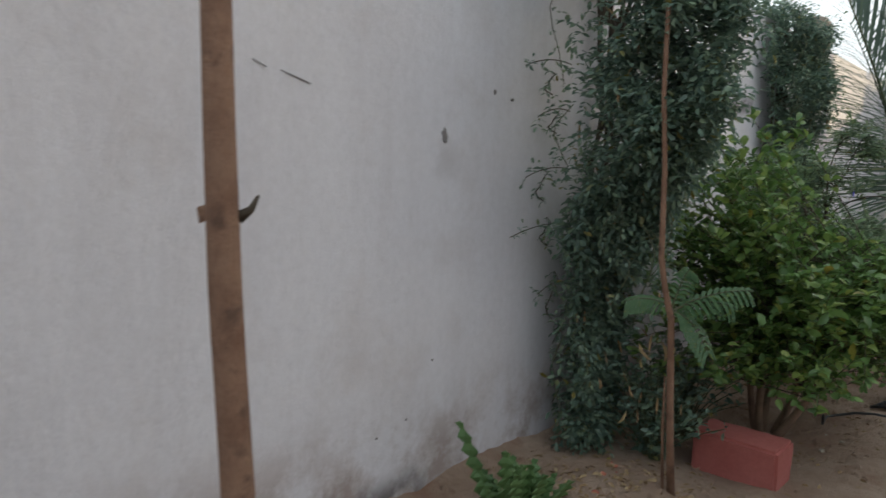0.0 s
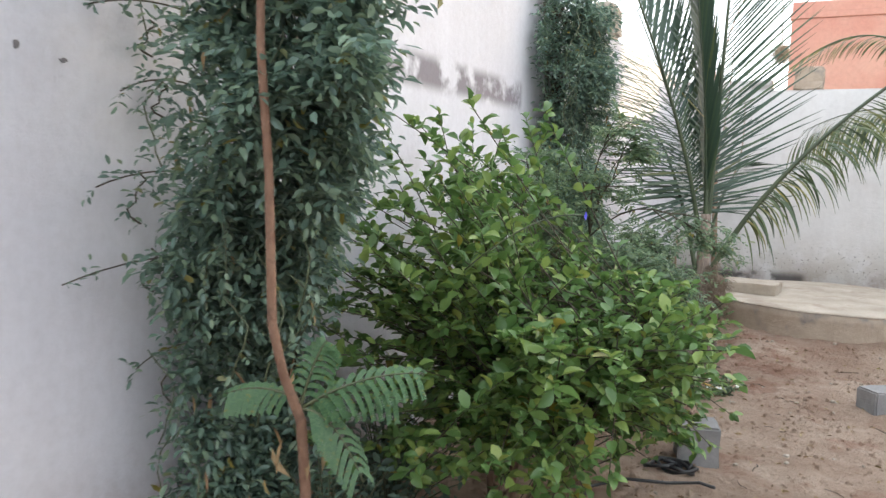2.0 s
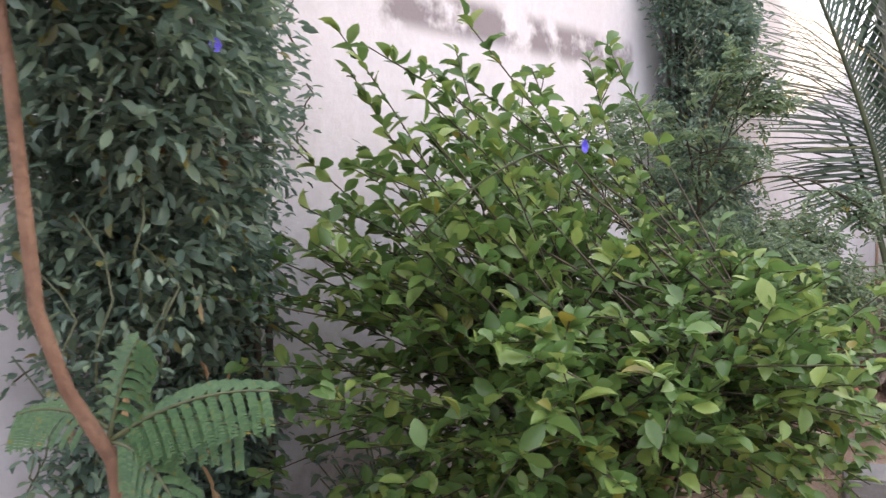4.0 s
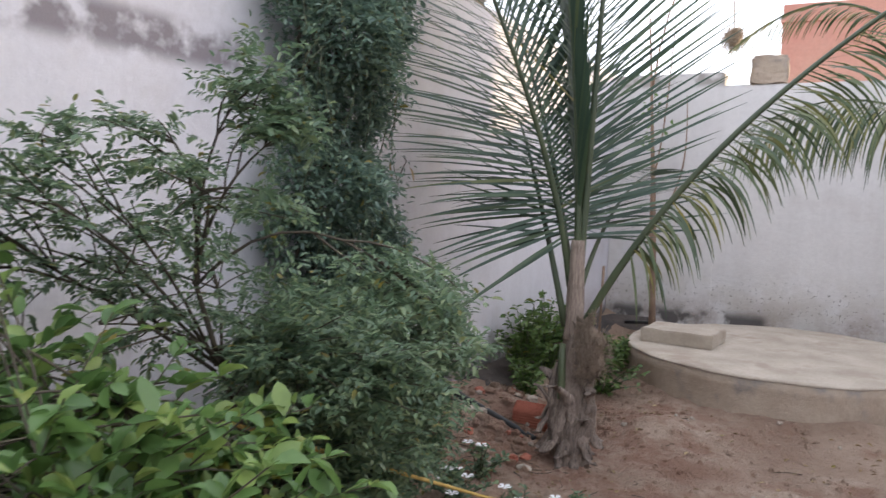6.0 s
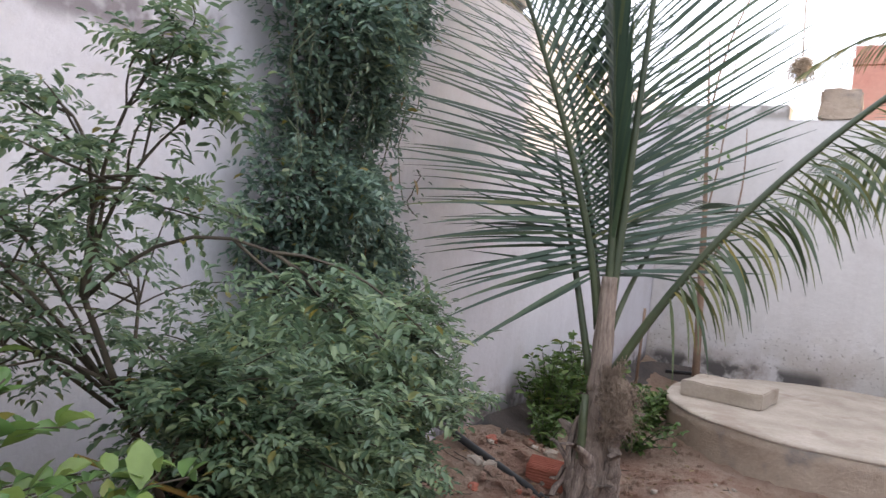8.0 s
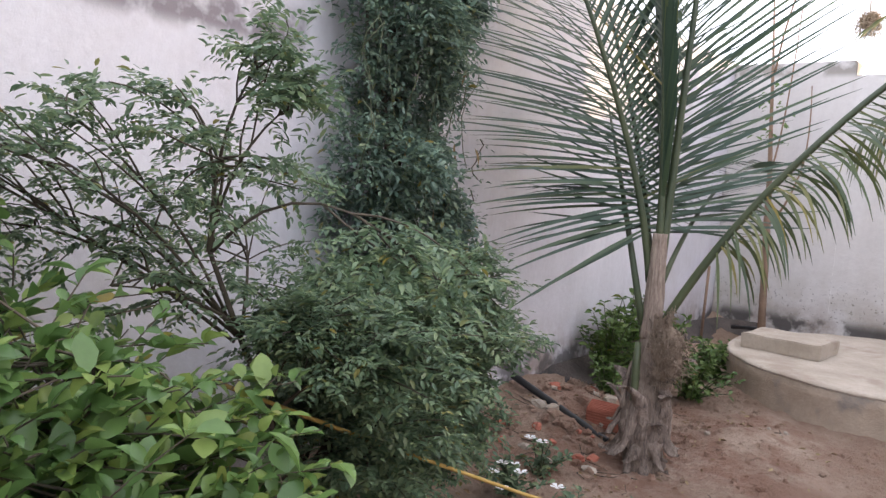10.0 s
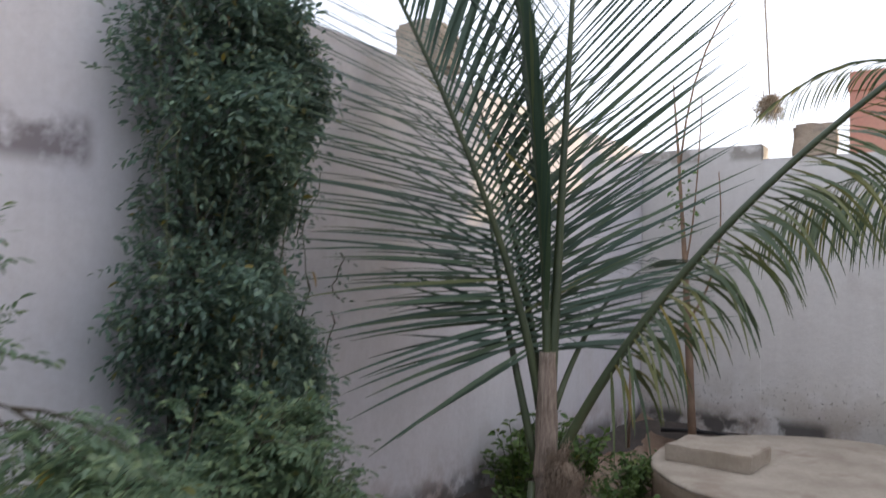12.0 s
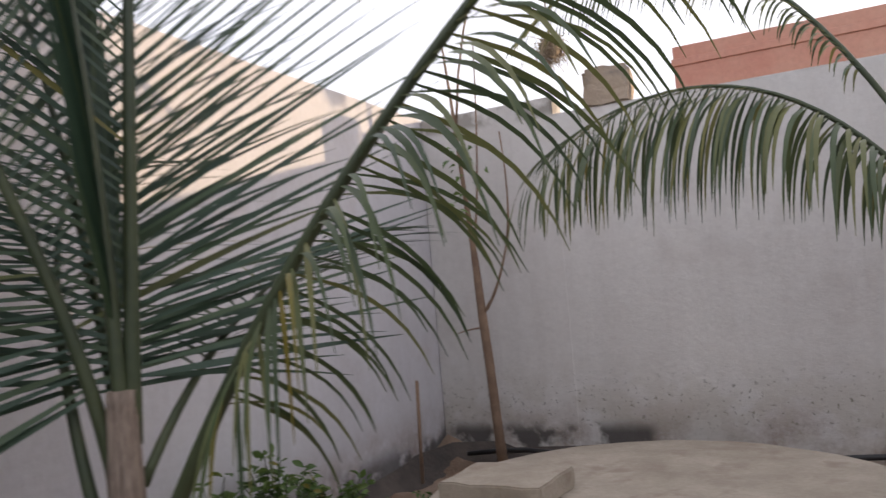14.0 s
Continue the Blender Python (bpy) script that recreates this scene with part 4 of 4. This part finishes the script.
def feather(parent, base, tip, sag, pairs, half, seed):
    """A leaf twice divided into tiny leaflets."""
    random.seed(seed)
    mid = (Vector(base) + Vector(tip)) / 2 + Vector((0, 0, sag))
    pts = bezier(base, mid, tip, 21)
    st, lf = Shape(), Shape()
    st.tube(pts, [0.004 * (1 - 0.6 * i / 20) for i in range(21)], 5)
    leaf = part("leaf", st, M_RACHIS, parent)
    for side in (-1, 1):
        for k in range(pairs):
            f = (0.15 + 0.85 * k / pairs) * 19.9
            i = int(f)
            p = pts[i].lerp(pts[i + 1], f - i)
            along = (pts[i + 1] - pts[i]).normalized()
            out = along.cross(Vector((0.45, -0.55, 0.7))).normalized() * side
            way = (out + along * 0.65).normalized()
            ln = half * (0.5 + 0.5 * math.sin(math.pi * min(1, 0.2 + 0.75 * k / pairs))) * random.uniform(0.9, 1.05)
            for m in range(18):
                u = (m + 0.5) / 18
                q = p + way * (ln * u) + Vector((0, 0, -0.03 * u * u))
                o2 = way.cross(Vector((0.45, -0.55, 0.7))).normalized()
                for s2 in (-1, 1):
                    t = q + (o2 * s2 + way * 0.6) * 0.0065
                    w = way * 0.0026
                    lf.add([tuple(q - w), tuple(q + w), tuple(t + w * 0.8), tuple(t - w * 0.8)], [(0, 1, 2, 3)])
    tagged(part("foliage", lf, M_FEATHER, leaf), kind="stuff")


sap = thing("sapling", 0.66, 2.60, 0.12, label="slim young flame tree with feathery leaves", category="tree")
sk = Shape()
random.seed(31)
sk.tube([(0.665, 2.60, 0.05), (0.66, 2.565, 0.35), (0.662, 2.54, 0.62), (0.664, 2.52, 0.78), (0.66, 2.46, 0.90), (0.656, 2.425, 1.02), (0.662, 2.405, 1.34), (0.655, 2.385, 1.6), (0.66, 2.378, 1.85), (0.664, 2.37, 2.2), (0.66, 2.36, 2.6)],
        [0.0165, 0.0145, 0.0135, 0.0125, 0.011, 0.0105, 0.0095, 0.009, 0.0085, 0.0075, 0.006], 9, 0.06)
part("trunk", sk, M_BARK_RED, sap)
st2 = Shape()
st2.tube([(0.635, 2.585, 0.08), (0.628, 2.575, 0.35), (0.632, 2.565, 0.55)], [0.007, 0.006, 0.004], 6)
part("side_shoot", st2, M_BARK_RED, sap)
F0 = Vector((0.664, 2.515, 0.81))
feather(sap, F0, F0 + Vector((0.25, 0.13, 0.09)), 0.05, 11, 0.058, 1)
feather(sap, F0, F0 + Vector((0.05, 0.03, 0.16)), 0.04, 9, 0.055, 2)
feather(sap, F0, F0 + Vector((0.13, 0.07, -0.17)), 0.09, 10, 0.055, 3)
feather(sap, F0 + Vector((0, 0, 0.02)), F0 + Vector((-0.15, -0.08, 0.03)), 0.04, 9, 0.045, 4)
feather(sap, F0, F0 + Vector((0.20, 0.12, 0.02)), 0.06, 9, 0.05, 5)

trunk = thing("young_tree", 0.50, 0.70, 0.02, label="slender young tree with smooth reddish-brown trunk", category="tree")
tk = Shape()
random.seed(33)
tk.tube([(0.565 - 0.031 * z + 0.006 * math.sin(z * 5), 0.681 + 0.012 * math.sin(z * 3.1), z) for z in [-0.05 + 0.16 * k for k in range(20)]],
        [0.036 - 0.0006 * k for k in range(20)], 14, 0.03)
part("trunk", tk, M_BARK_RED, trunk)
kn = Shape()
kn.tube([(0.538, 0.70, 1.215), (0.560, 0.715, 1.232), (0.570, 0.725, 1.258)], [0.013, 0.009, 0.003], 7, 0.3)
part("broken_twig", kn, M_TWIG, trunk, "dark broken twig stub")
kb = Shape()
kb.tube([(0.498, 0.66, 1.21), (0.488, 0.652, 1.235)], [0.014, 0.008], 7, 0.2)
part("knot", kb, M_BARK_RED, trunk)
for k, (dx, dy) in enumerate([(0.25, 0.2), (-0.2, 0.3), (0.05, -0.3)]):
    br = Shape()
    br.tube(bezier((0.465, 0.70, 2.9), (0.465 + dx * 0.3, 0.70 + dy * 0.3, 3.2), (0.465 + dx, 0.70 + dy, 3.5), 7), [0.02, 0.017, 0.014, 0.011, 0.009, 0.007, 0.004], 7)
    part("branch", br, M_BARK_RED, trunk)

dead = thing("bare_sapling", 0.50, 10.0, 0.25, label="thin bare sapling in the wall corner", category="tree")
ds = Shape()
ds.tube([(0.51, 10.02, 0.1), (0.50, 10.0, 0.45), (0.49, 9.98, 0.8), (0.475, 9.97, 1.10), (0.46, 9.96, 1.5), (0.43, 9.95, 1.95), (0.40, 9.95, 2.4), (0.36, 9.95, 2.9)], [0.034, 0.031, 0.030, 0.028, 0.020, 0.015, 0.011, 0.006], 9, 0.07)
part("trunk", ds, M_BARK, dead)
for a, m, b, r in [((0.475, 9.97, 1.10), (0.60, 9.95, 1.20), (0.70, 9.93, 1.55), 0.013), ((0.70, 9.93, 1.55), (0.75, 9.92, 1.8), (0.72, 9.9, 2.2), 0.008), ((0.48, 9.97, 1.02), (0.40, 9.95, 1.02), (0.30, 9.93, 0.99), 0.007), ((0.46, 9.96, 1.5), (0.55, 9.95, 1.9), (0.58, 9.95, 2.8), 0.008), ((0.42, 9.95, 2.3), (0.50, 9.98, 3.3), (0.94, 10.12, 3.72), 0.009), ((0.94, 10.12, 3.72), (1.2, 10.2, 3.9), (1.6, 10.3, 4.25), 0.005)]:
    br = Shape()
    br.tube(bezier(a, m, b, 7), [r * (1 - 0.08 * i) for i in range(7)], 6, 0.08)
    part("branch", br, M_BARK, dead)
lv = Shape()
random.seed(5), np.random.seed(5)
leaf_cloud(lv, [(0.42 + random.gauss(0, 0.06), 9.95 + random.gauss(0, 0.04), random.uniform(1.75, 2.25)) for k in range(40)], [(random.gauss(0, 1), random.gauss(0, 1), -0.4) for k in range(40)], 0.06, 0.5)
tagged(part("foliage", lv, M_WEED, dead), kind="stuff")

# ---- small plants ----


def herb(name, x, y, h, r, n, size, width, material, label, seed, z=None, flower=0):
    random.seed(seed), np.random.seed(seed)
    z0 = ground_z(x, y) if z is None else z
    ob = thing(name, x, y, z0, label=label, category="plant")
    st, fol, pl, wy = Shape(), Shape(), [], []
    tips = []
    for k in range(n):
        a, e = random.uniform(0, 6.283), random.uniform(0.15, 1.0)
        tip = Vector((max(0.03, x + math.cos(a) * r * e), y + math.sin(a) * r * e, z0 + h * random.uniform(0.5, 1.0) * (1 - 0.35 * e)))
        pts = bezier((x + math.cos(a) * 0.02, y + math.sin(a) * 0.02, z0 - 0.02), (x + math.cos(a) * r * e * 0.35, y + math.sin(a) * r * e * 0.35, tip.z * 0.75), tip, 6)
        st.tube(pts, [0.004 * (1 - 0.5 * i / 5) for i in range(6)], 4, 0, False)
        tips.append(tip)
        for i in range(1, 6):
            for m in range(4):
                b = random.uniform(0, 6.283)
                pl.append(tuple(pts[i] + jitter(0.006)))
                wy.append((math.cos(b), math.sin(b), 0.25))
    tagged(part("stem_mass", st, M_RACHIS, ob), kind="stuff")
    leaf_cloud(fol, pl, wy, size, width, "big")
    tagged(part("foliage", fol, material, ob), kind="stuff")
    for k in range(flower):
        t = tips[k % len(tips)] + Vector((random.uniform(-0.02, 0.02), random.uniform(-0.02, 0.02), 0.015))
        fl = Shape()
        for m in range(5):
            a = m * 1.2566 + random.random() * 0.2
            d, o = Vector((math.cos(a), math.sin(a), 0.18)), Vector((-math.sin(a), math.cos(a), 0))
            q = t
            fl.add([tuple(v) for v in (q, q + d * 0.012 - o * 0.006, q + d * 0.024 - o * 0.011, q + d * 0.03, q + d * 0.024 + o * 0.011, q + d * 0.012 + o * 0.006)], [(0, 1, 2, 3, 4, 5)])
        part("flower", fl, M_WHITE, ob, "white five-petalled flower")
    return ob


herb("periwinkle", 0.64, 6.10, 0.17, 0.17, 16, 0.036, 0.5, M_FINE, "low periwinkle with white flowers", 41, None, 5)
herb("periwinkle", 0.98, 6.02, 0.16, 0.16, 14, 0.036, 0.5, M_FINE, "low periwinkle with white flowers", 42, None, 5)
herb("periwinkle", 1.14, 6.16, 0.12, 0.12, 10, 0.034, 0.5, M_FINE, "low periwinkle with white flowers", 43, None, 3)
herb("periwinkle", 0.60, 6.38, 0.16, 0.13, 10, 0.034, 0.5, M_FINE, "low periwinkle with white flowers", 44, None, 2)
herb("basil_plant", 0.22, 8.20, 0.62, 0.24, 40, 0.055, 0.5, M_WEED, "leafy green herb growing at the wall", 45)
herb("basil_plant", 0.26, 8.55, 0.50, 0.26, 36, 0.05, 0.5, M_WEED, "leafy green herb growing at the wall", 46)
herb("weed", 0.58, 8.55, 0.30, 0.26, 32, 0.045, 0.5, M_WEED, "low green weeds beside the platform", 47)
herb("weed", 0.66, 8.05, 0.30, 0.28, 36, 0.045, 0.5, M_WEED, "low green weeds beside the platform", 48)
herb("weed", 0.50, 9.1, 0.20, 0.18, 16, 0.04, 0.5, M_WEED, "low green weeds beside the platform", 49)
herb("basil_plant", 0.20, 7.84, 0.60, 0.20, 40, 0.052, 0.5, M_WEED, "leafy green herb growing at the wall", 55)
herb("weed", 0.35, 7.55, 0.3, 0.16, 12, 0.045, 0.45, M_WEED, "low green weeds at the wall foot", 50)
herb("weed", 0.42, 2.98, 0.5, 0.30, 60, 0.04, 0.45, M_VINE, "dark weeds at the foot of the creeper", 51)
herb("weed", 0.38, 3.38, 0.55, 0.32, 60, 0.04, 0.45, M_VINE, "dark weeds at the foot of the creeper", 52)


def cactus(x, y, seed):
    """A clump of three-ridged, toothed stems."""
    random.seed(seed)
    z0 = ground_z(x, y) - 0.03
    ob = thing("cactus", x, y, z0, label="clump of dark green toothed cactus stems", category="cactus")
    for k in range(18):
        h = 0.42 if k == 0 else random.uniform(0.20, 0.35)
        dx, dy = ([-0.16, -0.10][k] if k < 2 else random.uniform(-0.12, 0.18)), ([-0.12, -0.10][k] if k < 2 else random.uniform(-0.12, 0.16))
        sh, vs, steps, ridges = Shape(), [], 20, 3
        for s in range(steps):
            u = s / (steps - 1)
            tooth = 1 + 0.42 * (1 if s % 2 else -1)
            r = 0.024 * tooth * (1 if u < 0.85 else 1 - 3.5 * (u - 0.85))
            for m in range(ridges * 2):
                a = math.pi * m / ridges + 0.3 * k
                q = r if m % 2 == 0 else 0.010 * (1 if u < 0.9 else 0.5)
                vs.append((x + dx * (0.35 + 0.65 * u * u) + q * math.cos(a), y + dy * (0.5 + 0.5 * u) + q * math.sin(a), z0 + h * u))
        n = ridges * 2
        sh.add(vs, [(s * n + m, s * n + (m + 1) % n, (s + 1) * n + (m + 1) % n, (s + 1) * n + m) for s in range(steps - 1) for m in range(n)] + [tuple((steps - 1) * n + m for m in range(n))])
        part("stem", sh, M_CACTUS, ob, smooth=False)
    return ob


cactus(0.40, 1.92, 61)

# ---- rubbish, pipes, rope ----


def line(name, pts, r, material, label, category, sides=8):
    sh = Shape()
    sh.tube(pts, r, sides)
    return tagged(part(name, sh, material), label, category)


line("black_pipe", bezier((0.03, 7.02, 0.24), (0.30, 7.0, 0.15), (0.64, 6.97, 0.04), 9), 0.020, M_BLACK, "black plastic pipe lying on the earth", "pipe")
line("garden_hose", [(0.25 + 0.2 * k, 10.06 + 0.05 * math.sin(k * 1.1), 0.22 + 0.02 * math.sin(k * 0.7)) for k in range(18)], 0.016, M_BLACK, "black hose along the foot of the end wall", "hose")
line("drip_line", [(0.88, 4.03, 0.10), (0.86, 4.12, 0.03), (0.84, 4.30, 0.02), (0.95, 4.44, 0.03), (1.05, 4.42, 0.05), (1.12, 4.52, 0.02), (1.25, 4.60, 0.02), (1.32, 4.55, 0.03)], 0.007, M_BLACK, "black drip hose lying on the earth", "hose", 6)
line("rope", [(0.60, 4.62, 0.74), (0.70, 4.78, 0.66), (0.83, 4.98, 0.56), (0.92, 5.28, 0.42), (1.00, 5.60, 0.27), (1.06, 5.95, 0.12), (1.12, 6.2, 0.03)], 0.006, M_ROPE, "yellow twisted rope tied to the shrub", "rope", 6)
line("stick", [(0.16, 9.6, 0.15), (0.165, 9.62, 0.75)], 0.012, M_BARK, "thin stick standing at the wall", "stick", 6)

NX, NY, NZ = 1.03, 10.10, 2.69
nest = thing("bird_nest", NX, NY, NZ, label="straw bird nest hanging on a string", category="nest")
random.seed(71)
nb = bmesh.new()
bmesh.ops.create_icosphere(nb, subdivisions=3, radius=0.062)
for v in nb.verts:
    v.co += Vector(noise.noise_vector(v.co * 18)) * 0.035
    v.co.z *= 1.15 if v.co.z > 0 else 0.85
    v.co += Vector((NX, NY, NZ))
part("body", nb, M_STRAW, nest)
ns = Shape()
for k in range(260):
    d = Vector((random.gauss(0, 1), random.gauss(0, 1), random.gauss(0, 1))).normalized()
    p = Vector((NX, NY, NZ)) + d * 0.06
    ns.tube([p, p + d * 0.02 + jitter(0.015), p + d * 0.03 + jitter(0.025) - Vector((0, 0, 0.02))], 0.0022, 3)
tagged(part("straw_mass", ns, M_STRAW, nest), kind="stuff")
nst = Shape()
nst.tube([(NX, NY, NZ + 0.06), (NX - 0.02, NY, NZ + 0.5), (NX - 0.05, NY, 3.75)], 0.006, 5)
part("string", nst, M_STRAW, nest)
st = placed("concrete_stub", block((0.26, 0.28, 0.26), 0.03, 0.02, 3), M_CONC, pose(-0.1, 7.34, H - 0.01, 0, 0, 4), "rounded concrete stub on top of the wall", "stub")
placed("rubble_block", block((0.29, 0.17, 0.25), 0.02, 0.022, 4), M_PLASTER, pose(1.30, END + 0.09, 2.32, 0, 0, 4), "rough brown concrete lump on the wall top", "rubble")

# chips and scratches in the plaster
for y, z, w, h, a in [(1.99, 1.44, 0.028, 0.05, 8), (2.30, 1.62, 0.016, 0.02, 0), (2.42, 1.60, 0.02, 0.012, 0), (1.30, 1.575, 0.11, 0.003, -14), (1.17, 1.60, 0.05, 0.002, -20), (1.94, 0.62, 0.008, 0.008, 0), (1.80, 0.43, 0.009, 0.007, 0), (1.65, 0.40, 0.008, 0.008, 0)]:
    bm = bmesh.new()
    bmesh.ops.create_circle(bm, cap_ends=True, segments=11, radius=0.5)
    for v in bm.verts:
        v.co += Vector((random.uniform(-0.12, 0.12), random.uniform(-0.12, 0.12), 0))
    g = bmesh.ops.extrude_face_region(bm, geom=bm.faces[:])
    bmesh.ops.translate(bm, vec=(0, 0, 0.006), verts=[v for v in g["geom"] if isinstance(v, bmesh.types.BMVert)])
    ob = part("plaster_chip", bm, M_CEMENT)
    ob.matrix_basis = Matrix.Translation((0.0, y, z)) @ Matrix.Rotation(radians(90), 4, "Y") @ Matrix.Rotation(radians(90 + a), 4, "Z") @ Matrix.Diagonal((w, h, 0.6, 1))
    ob.parent = west
    ob.matrix_parent_inverse = west.matrix_basis.inverted()

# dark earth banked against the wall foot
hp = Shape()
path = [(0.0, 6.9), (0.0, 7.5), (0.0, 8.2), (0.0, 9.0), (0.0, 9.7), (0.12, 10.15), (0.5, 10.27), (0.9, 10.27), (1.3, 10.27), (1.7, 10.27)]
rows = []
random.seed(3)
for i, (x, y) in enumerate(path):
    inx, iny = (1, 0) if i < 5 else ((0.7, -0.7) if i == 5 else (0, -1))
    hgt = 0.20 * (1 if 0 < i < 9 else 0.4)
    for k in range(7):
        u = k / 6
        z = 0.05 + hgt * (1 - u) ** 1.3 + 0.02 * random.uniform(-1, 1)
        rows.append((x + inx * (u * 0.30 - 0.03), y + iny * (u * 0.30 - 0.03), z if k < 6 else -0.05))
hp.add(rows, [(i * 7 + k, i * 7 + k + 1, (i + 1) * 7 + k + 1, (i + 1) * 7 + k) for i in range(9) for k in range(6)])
tagged(part("earth_bank", hp, M_ASH), "strip of dark earth banked against the wall foot", "earth", kind="stuff")

# rubble, clods and dead leaves on the earth
random.seed(81)
clods = []
for k in range(4):
    bm = bmesh.new()
    bmesh.ops.create_icosphere(bm, subdivisions=2, radius=0.5)
    for v in bm.verts:
        v.co += Vector(noise.noise_vector(v.co * 2.5 + Vector((k * 7, 0, 0)))) * 0.28
        v.co.z *= 0.6
    clods.append(bm)
meshes = {}
for k, bm in enumerate(clods):
    for nm, m in (("earth", M_EARTH), ("brick", M_BRICK), ("stone", M_CONC)):
        me = bpy.data.meshes.new("clod_" + nm)
        bm.to_mesh(me)
        me.materials.append(m)
        meshes[k, nm] = me
    bm.free()
for k in range(260):
    zone = random.random()
    if zone < 0.35:
        x, y, nm, s = random.uniform(0.15, 0.75), random.uniform(6.5, 7.6), random.choice(["brick", "earth", "earth", "earth", "stone"]), random.uniform(0.03, 0.08)
    elif zone < 0.6:
        x, y, nm, s = random.uniform(0.9, 3.0), random.uniform(6.0, 8.0), random.choice(["earth", "earth", "stone"]), random.uniform(0.015, 0.045)
    elif zone < 0.85:
        x, y, nm, s = random.uniform(0.9, 2.6), random.uniform(3.0, 6.2), random.choice(["earth", "stone"]), random.uniform(0.012, 0.035)
    else:
        x, y, nm, s = random.uniform(0.3, 0.9), random.uniform(1.9, 2.7), random.choice(["earth", "brick"]), random.uniform(0.012, 0.03)
    if math.hypot(x - CX, y - CY) < R + 0.05:
        continue
    ob = new({"earth": "earth_clod", "brick": "brick_rubble", "stone": "stone"}[nm], meshes[k % 4, nm])
    ob.matrix_basis = pose(x, y, ground_z(x, y) + s * 0.12, random.uniform(-20, 20), random.uniform(-20, 20), random.uniform(0, 360)) @ Matrix.Diagonal((s, s * 0.8, s, 1))
    tagged(ob, {"earth": "small brown clod of earth", "brick": "broken piece of red brick", "stone": "small grey stone on the earth"}[nm], {"earth": "clod", "brick": "rubble", "stone": "stone"}[nm], "rubble on the earth")
crumbs = Shape()
random.seed(84)
CR = [(-0.5, -0.4, 0), (0.5, -0.45, 0), (0.45, 0.5, 0), (-0.4, 0.45, 0), (-0.25, -0.2, 0.5), (0.3, -0.15, 0.42), (0.15, 0.3, 0.55), (-0.2, 0.2, 0.4)]
CF = [(0, 1, 5, 4), (1, 2, 6, 5), (2, 3, 7, 6), (3, 0, 4, 7), (4, 5, 6, 7)]
for k in range(7000):
    x, y = (random.uniform(0.05, 3.2), random.uniform(3.6, 8.3)) if k % 3 else (abs(random.gauss(0.55, 0.4)), random.uniform(1.7, 8.4))
    if math.hypot(x - CX, y - CY) < R + 0.02 or noise.noise(Vector((x * 1.9, y * 1.9, 8))) < random.uniform(-0.5, 0.25):
        continue
    s, a, z = random.choice([0.008, 0.011, 0.016, 0.026]) * random.uniform(0.6, 1.4), random.uniform(0, 6.3), ground_z(x, y) - 0.003
    ca, sa = math.cos(a) * s, math.sin(a) * s
    crumbs.add([(x + p[0] * ca - p[1] * sa, y + p[0] * sa + p[1] * ca, z + p[2] * s * random.uniform(0.8, 1.5)) for p in CR], CF)
tagged(part("earth_crumb_mass", crumbs, M_EARTH, None, "", False), "loose crumbs of reddish earth on the ground", "earth", kind="stuff")
litter = Shape()
random.seed(82), np.random.seed(82)
pl, wy = [], []
for k in range(1500):
    x, y = random.choice([(random.uniform(0.1, 1.2), random.uniform(1.7, 7.8)), (random.uniform(0.9, 3.2), random.uniform(4.0, 8.0)), (random.gauss(0.55, 0.25), random.gauss(2.3, 0.35))])
    if x < 0.03 or math.hypot(x - CX, y - CY) < R + 0.03:
        continue
    pl.append((x, y, ground_z(x, y) + 0.006))
    wy.append((random.gauss(0, 1), random.gauss(0, 1), 0.02))
leaf_cloud(litter, pl, wy, 0.032, 0.4, "small", 0.08)
tagged(part("leaf_litter", litter, M_DRYLEAF), "dry brown leaves scattered on the earth", "leaves", kind="stuff")
coil = Shape()
coil.tube([(1.10 + (0.075 + 0.012 * math.sin(k * 1.3)) * math.cos(k * 0.5) + 0.05 * math.sin(k * 0.21), 4.74 + 0.06 * math.sin(k * 0.5), ground_z(1.1, 4.74) + 0.018 + 0.012 * math.sin(k * 0.9)) for k in range(44)], 0.009, 6)
tagged(part("hose_coil", coil, M_BLACK), "tangled loop of black hose beside the block", "hose")
twigs = Shape()
random.seed(87)
for k in range(120):
    x, y = (random.uniform(0.9, 3.2), random.uniform(3.6, 8.2)) if k % 2 else (random.uniform(0.15, 0.95), random.uniform(6.4, 7.8))
    if math.hypot(x - CX, y - CY) < R + 0.05:
        continue
    a, ln = random.uniform(0, 6.3), random.uniform(0.03, 0.14)
    pts = [(x + math.cos(a) * ln * q + 0.012 * math.sin(q * 5 + k), y + math.sin(a) * ln * q, ground_z(x + math.cos(a) * ln * q, y + math.sin(a) * ln * q) + 0.005) for q in (0, 0.33, 0.66, 1.0)]
    twigs.tube(pts, random.uniform(0.0012, 0.0024), 4)
tagged(part("twig_litter", twigs, M_TWIG), "thin dark twigs scattered on the earth", "twigs", kind="stuff")
